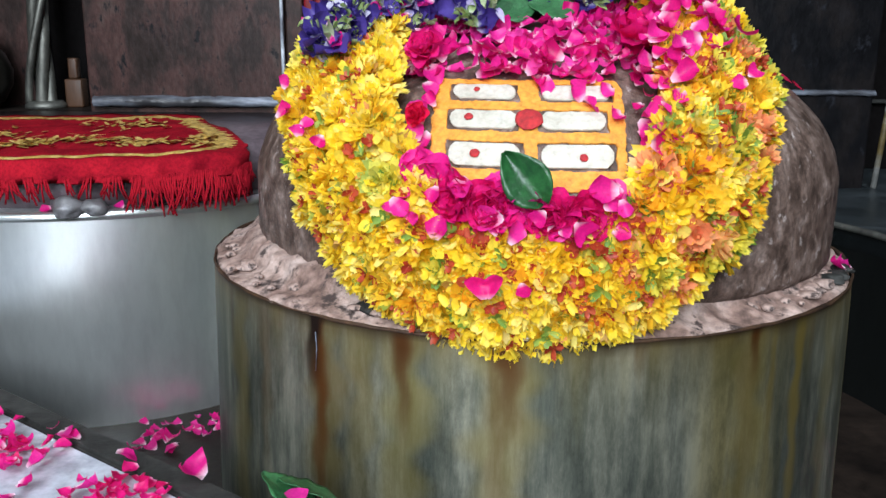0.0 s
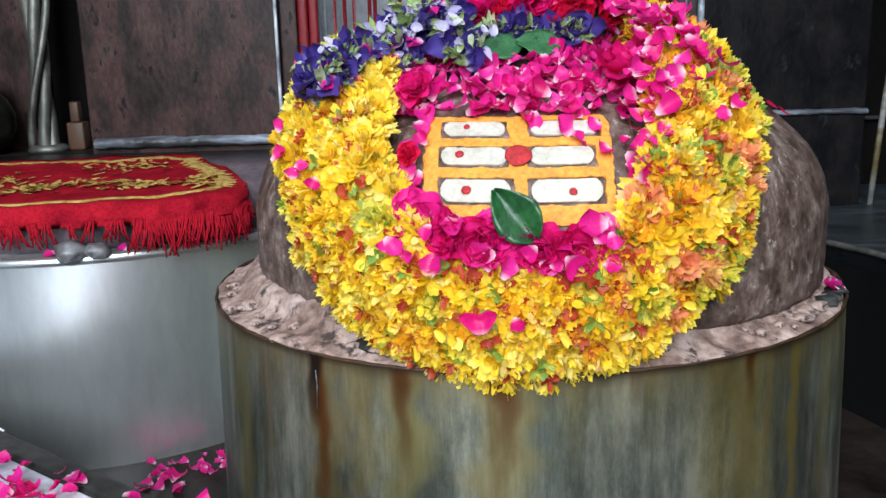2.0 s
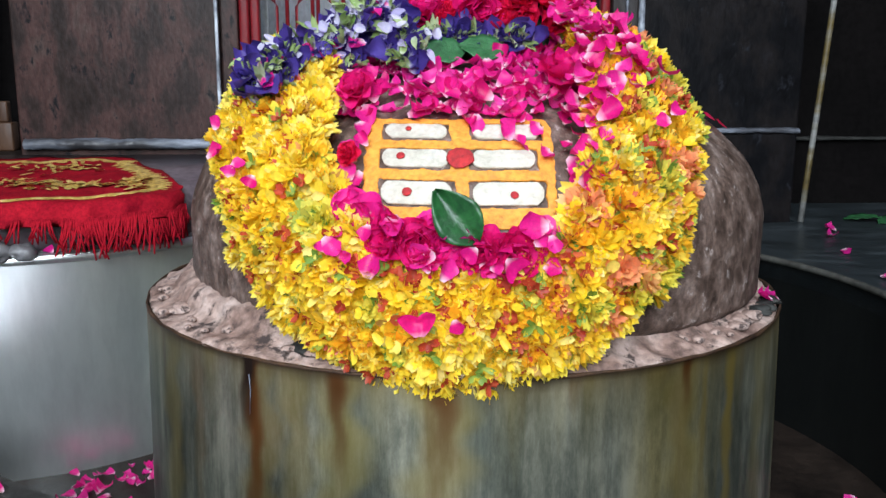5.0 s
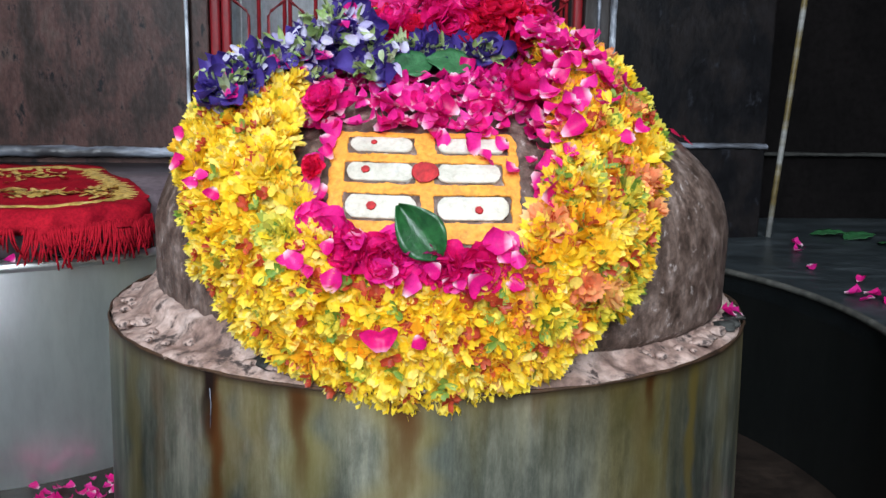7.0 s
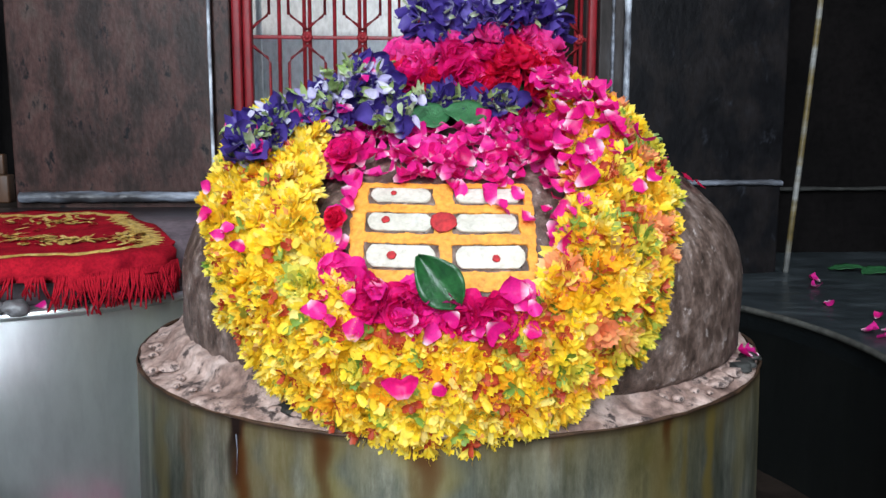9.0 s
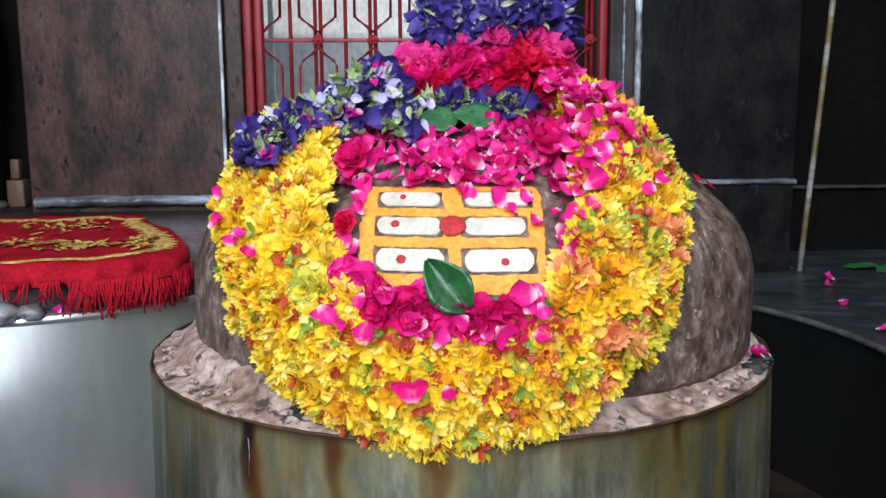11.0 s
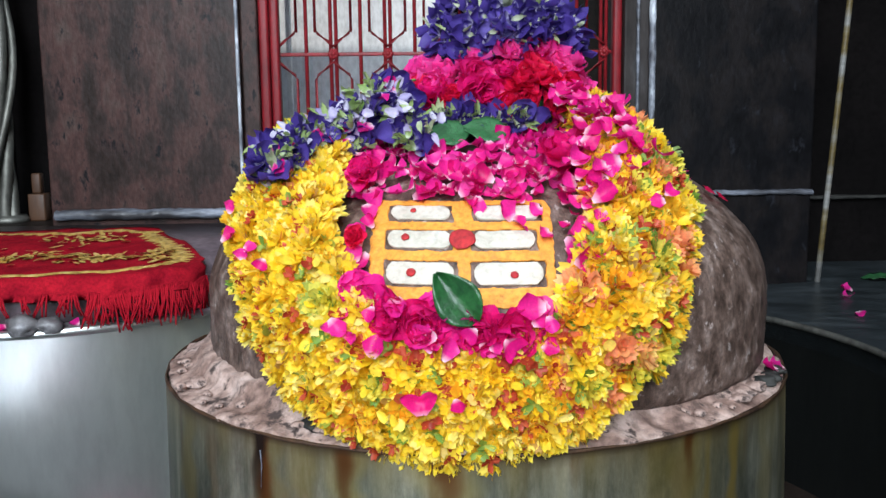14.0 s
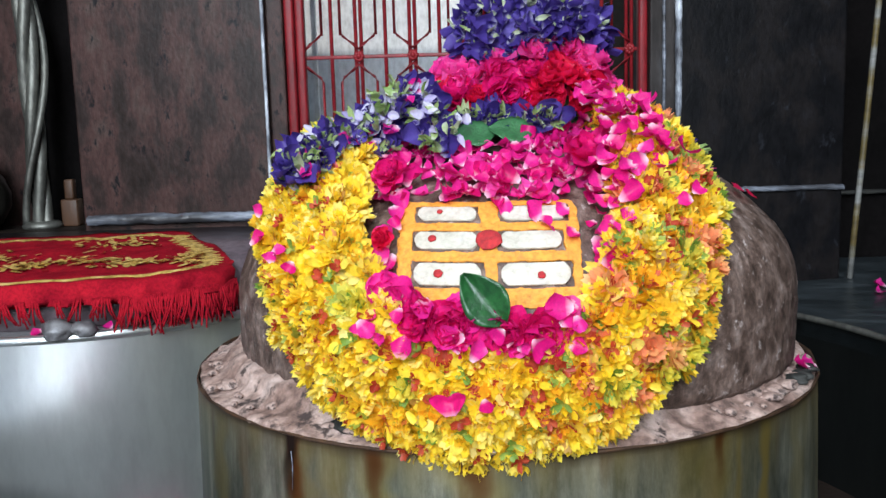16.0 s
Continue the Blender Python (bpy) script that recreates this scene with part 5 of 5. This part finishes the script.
        petal(motif, r2.uniform(0.008, 0.020), r2.uniform(0.005, 0.010), 0.12, 0.05, 0, 3, m, k, 2)
    part("gold_motif", motif, GOLD, g, "gold brocade flowers")
    return g


red_cloth()


def platform_litter():
    rng = random.Random(17)
    for x, y, s, mat, lab in ((-0.520, 0.049, 1.6, GRIME, "grey crumpled lump of ash on the platform rim"), (-0.492, 0.054, 1.2, GRIME, "grey crumpled lump of ash on the platform rim"),
                              (-0.437, 0.080, 0.55, WOOD, "small tan sweet lying on the platform rim")):
        bm = bmesh.new()
        bmesh.ops.create_icosphere(bm, subdivisions=3, radius=0.012 * s)
        for v in bm.verts:
            v.co *= 1 + 0.4 * noise.noise(v.co * 90 + Vector((x * 50, 0, 0)))
            v.co.z *= 0.7
        o = part("offering", bm, mat)
        o.location = (x, y, 0.274)
        tagged(o, lab, "offering", "offerings on the platform rim")
    for x, y, z in ((-0.396, 0.107, 0.2735), (-0.545, 0.050, 0.272), (-0.47, 0.072, 0.272)):
        o = put("rose_petal", rng.choice(PETALS), facing(Vector((x, y, z)), Vector((0.2, -0.5, 0.8)).normalized(), rng.uniform(0, 360), 0, 0, 0.6))
        tagged(o, "magenta petal on the steel rim", "petal", "petals on the steel platform")
    # twisted post
    g = thing("twisted_post", "twisted silver metal post standing on the slab", "post")
    for k in range(3):
        pts = [(0.0090 * math.cos(2 * math.pi * (z / 0.46) + k * 2.094), 0.0090 * math.sin(2 * math.pi * (z / 0.46) + k * 2.094), z) for z in [i * 0.012 for i in range(150)]]
        part("strand", tube(pts, 0.0105, 8), SILVER, g)
    pts = [(0.0265 * math.cos(2 * math.pi * (z / 0.62) + 3.6), 0.0265 * math.sin(2 * math.pi * (z / 0.62) + 3.6), z) for z in [0.006 + i * 0.012 for i in range(149)]]
    part("loose_strand", tube(pts, 0.0065, 8), SILVER, g, "thinner silver strand wound loosely round the post")
    part("foot", lathe([(0.034, 0.0), (0.034, 0.006), (0.028, 0.012)], 24), SILVER, g)
    g.location = (-0.782, 0.60, 0.3435)
    # pot with lid
    g = thing("metal_pot", "blackened round metal pot with a silver lid and knob", "pot")
    part("body", lathe([(0.05, 0.0), (0.078, 0.012), (0.094, 0.04), (0.096, 0.065), (0.086, 0.092), (0.070, 0.108), (0.074, 0.116)], 48), BLACKPOT, g)
    lid = part("lid", lathe([(0.078, 0.117), (0.080, 0.121), (0.066, 0.130), (0.045, 0.141), (0.02, 0.148), (0.008, 0.152)], 48), SILVER, g, "dull silver lid")
    part("knob", lathe([(0.006, 0.150), (0.005, 0.160), (0.010, 0.166), (0.011, 0.173), (0.007, 0.180), (0.003, 0.187)], 24), SILVER, lid)
    g.location = (-0.915, 0.55, 0.3435)
    b = part("wooden_block", box_bm((-0.752, 0.61, 0.3432), (-0.722, 0.64, 0.392), 0.003), WOOD)
    tagged(b, "small worn brown wooden block on the shelf", "block")
    b2 = part("wooden_block", box_bm((-0.746, 0.616, 0.3922), (-0.730, 0.634, 0.428), 0.003), WOOD)
    tagged(b2, "narrow upright brown wooden peg on the block", "block")


platform_litter()
# the slab's shelf running on behind the post
shelf_ = part("shelf", box_bm((-1.5, 0.5, 0.262), (-0.796, 0.6595, 0.343), 0.004), FLOOR)
tagged(shelf_, "dark brown stone shelf beside the steel platform", "shelf", kind="structure")
shelf_ = part("shelf_back", box_bm((-0.7955, 0.5, 0.262), (-0.666, 0.716, 0.343), 0.003), FLOOR)
tagged(shelf_, "dark brown stone shelf in the recess", "shelf", kind="structure")


# ---- the curved platform in shade ----
def right_platform():
    g = thing("curved_platform", "curved dark steel platform with a blue-grey marble top", "platform")
    R, z = 0.490, 0.228
    inner = [(R * math.sin(a), -R * math.cos(a)) for a in [radians(64 + (150 - 64) * k / 60) for k in range(61)]]
    inner = [(x, y) for x, y in inner if y < 0.49]
    outline = inner + [(0.62, 0.495), (0.62, 0.716), (1.5, 0.716), (1.5, -0.26)]
    # straight run added so the dark steel covers the shaded lower corner
    inner = [(1.5, -0.26)] + inner
    bm = bmesh.new()
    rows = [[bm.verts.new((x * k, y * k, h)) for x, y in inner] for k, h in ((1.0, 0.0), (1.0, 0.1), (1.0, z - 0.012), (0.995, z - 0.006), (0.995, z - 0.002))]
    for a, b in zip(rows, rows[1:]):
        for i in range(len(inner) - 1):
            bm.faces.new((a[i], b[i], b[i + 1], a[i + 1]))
    part("skirt", bm, STEELSHADED, g, "curved steel skirt with its shade in the dark colour")
    part("rim", tube([(x * 0.997, y * 0.997, z - 0.003) for x, y in inner], 0.0045, 8), SILVER, g, "dull steel edge")
    part("top", outline_slab(outline, z - 0.03, z, 0), SLATE, g, "blue-grey marble top", False)
    rng = random.Random(23)
    spots = [(0.60, 0.34), (0.63, 0.40), (0.56, 0.22), (0.525, 0.055), (0.545, 0.045), (0.530, 0.030), (0.552, 0.02), (0.545, 0.0), (0.565, -0.02), (0.62, 0.09), (0.70, 0.2), (0.72, 0.05), (0.58, 0.13)]
    spots += [(rng.uniform(0.58, 0.95), rng.uniform(-0.15, 0.45)) for _ in range(8)]
    for x, y in spots:
        o = put("rose_petal", rng.choice(PETALS), facing(Vector((x, y, z + 0.003)), Vector((0, 0, 1)), rng.uniform(0, 360), rng.uniform(-15, 15), rng.uniform(-15, 15), rng.uniform(0.5, 0.95)))
        tagged(o, "dark magenta petal on the marble platform", "petal", "petals on the marble platform")
    for x, y, s in ((0.74, 0.50, 60), (0.78, 0.47, 100), (0.80, 0.40, 20), (0.85, 0.38, 75)):
        tagged(put("leaf", LEAVES[1], facing(Vector((x, y, z + 0.006)), Vector((0, 0, 1)), s, 6, 4, 1.1)), "dull green leaf lying on the marble platform", "leaf", "leaves on the marble platform")
    # leaning strip, built as a staff; stands in for a door frame's edge
    staff = part("leaning_strip", tube([(0.626, 0.492, z), (0.634, 0.494, 0.33), (0.644, 0.496, 0.45), (0.660, 0.500, 0.65), (0.70, 0.51, 1.2), (0.735, 0.52, 1.7)], 0.0050, 8), YELLOWCORD)
    tagged(staff, "thin yellow and white strip leaning beside the wall", "staff")


right_platform()


# ---- the marble step beside the camera ----
def marble_step():
    g = thing("marble_step", "low white marble step with a dark stone curb", "step")
    a, b = Vector((-0.86, 0.11, 0)), Vector((-0.12, -0.425, 0))
    d = (b - a).normalized()
    out = Vector((-d.y, d.x, 0))
    if out.y < 0:
        out = -out
    def strip(o0, o1, z0, z1, bevel):
        pts = [a + out * o1, b + out * o1, b + out * o0, a + out * o0]
        return outline_slab([(p.x, p.y) for p in pts], z0, z1, bevel)
    part("curb", strip(-0.027, 0.0, 0.0, 0.131, 0.003), CURB, g, "dark chipped curb stone", False)
    part("slab", strip(-0.42, -0.0275, 0.0, 0.127, 0.001), MARBLE, g, "white marble slab", False)
    part("edge_line", tube([tuple(a + out * -0.002 + Vector((0, 0, 0.1315))), tuple(a.lerp(b, 0.45) + out * -0.002 + Vector((0, 0, 0.1315)))], 0.0013, 6), CEMENT, g, "chipped pale edge")
    rng = random.Random(29)
    places = [a.lerp(b, rng.uniform(0.38, 0.80)) + out * -rng.uniform(0.03, 0.17) for _ in range(24)]
    places += [Vector((rng.gauss(-0.455, 0.022), rng.gauss(-0.275, 0.022), 0)) for _ in range(34)]
    places += [Vector((rng.gauss(-0.33, 0.026), rng.gauss(-0.350, 0.014), 0)) for _ in range(30)]
    places += [Vector((-0.412, -0.246, 0)), Vector((-0.405, -0.252, 0)), Vector((-0.345, -0.288, 0))]
    drift = [(rng.choice(PETALS), facing(Vector((p.x, p.y, 0.1335 + rng.uniform(0, 0.004))), Vector((0, 0, 1)), rng.uniform(0, 360), rng.uniform(-22, 22), rng.uniform(-22, 22), rng.uniform(0.36, 0.62)))
             for p in places[24:88]]
    tagged(joined(drift, "petal_drift", DEEPROSE, None), "drift of damp magenta petals on the marble step", "petals", kind="stuff")
    for p in places[:24] + places[88:]:
        o = put("rose_petal", rng.choice(PETALS), facing(Vector((p.x, p.y, 0.1335 + rng.uniform(0, 0.004))), Vector((0, 0, 1)), rng.uniform(0, 360), rng.uniform(-22, 22), rng.uniform(-22, 22), rng.uniform(0.5, 0.85)))
        tagged(o, "magenta rose petal on the marble step", "petal", "petals on the marble step")
    tagged(put("rose_petal", PETALS[0], pose(-0.282, -0.325, 0.142, 25, 0, 70) @ Matrix.Scale(1.05, 4)), "large bright pink petal on the marble step", "petal", "petals on the marble step")
    for k, (x, y, s) in enumerate(((-0.200, -0.358, 70), (-0.185, -0.352, 110))):
        tagged(put("leaf", LEAVES[1], pose(x, y, 0.142, 30, 10, s)), "fresh green leaf fallen by the base", "leaf", "leaves on the marble step")
    tagged(put("rose_petal", PETALS[3], pose(-0.192, -0.375, 0.150, 30, 0, 20) @ Matrix.Scale(0.7, 4)), "red petal on the fallen leaf", "petal", "petals on the marble step")


marble_step()


def floor_petals():
    rng = random.Random(37)
    spots = [(-0.37, 0.066, 0.9), (-0.395, 0.075, 0.6)]
    spots += [(rng.gauss(-0.42, 0.035), rng.gauss(0.02, 0.03), 0.85) for _ in range(20)]
    spots += [(rng.gauss(-0.38, 0.02), rng.gauss(0.055, 0.012), 0.7) for _ in range(8)]
    spots += [(rng.uniform(0.345, 0.50), rng.uniform(-0.2, 0.05), 0.9) for _ in range(9)]
    for x, y, s in spots:
        if math.hypot(x, y) < 0.345 or math.hypot(x - LX, y - LY) < LR + 0.004:
            continue
        o = put("rose_petal", rng.choice(PETALS), facing(Vector((x, y, 0.004)), Vector((0, 0, 1)), rng.uniform(0, 360), rng.uniform(-20, 20), rng.uniform(-20, 20), s * rng.uniform(0.6, 0.9)))
        tagged(o, "crimson petal fallen on the wet floor", "petal", "petals on the floor")


floor_petals()
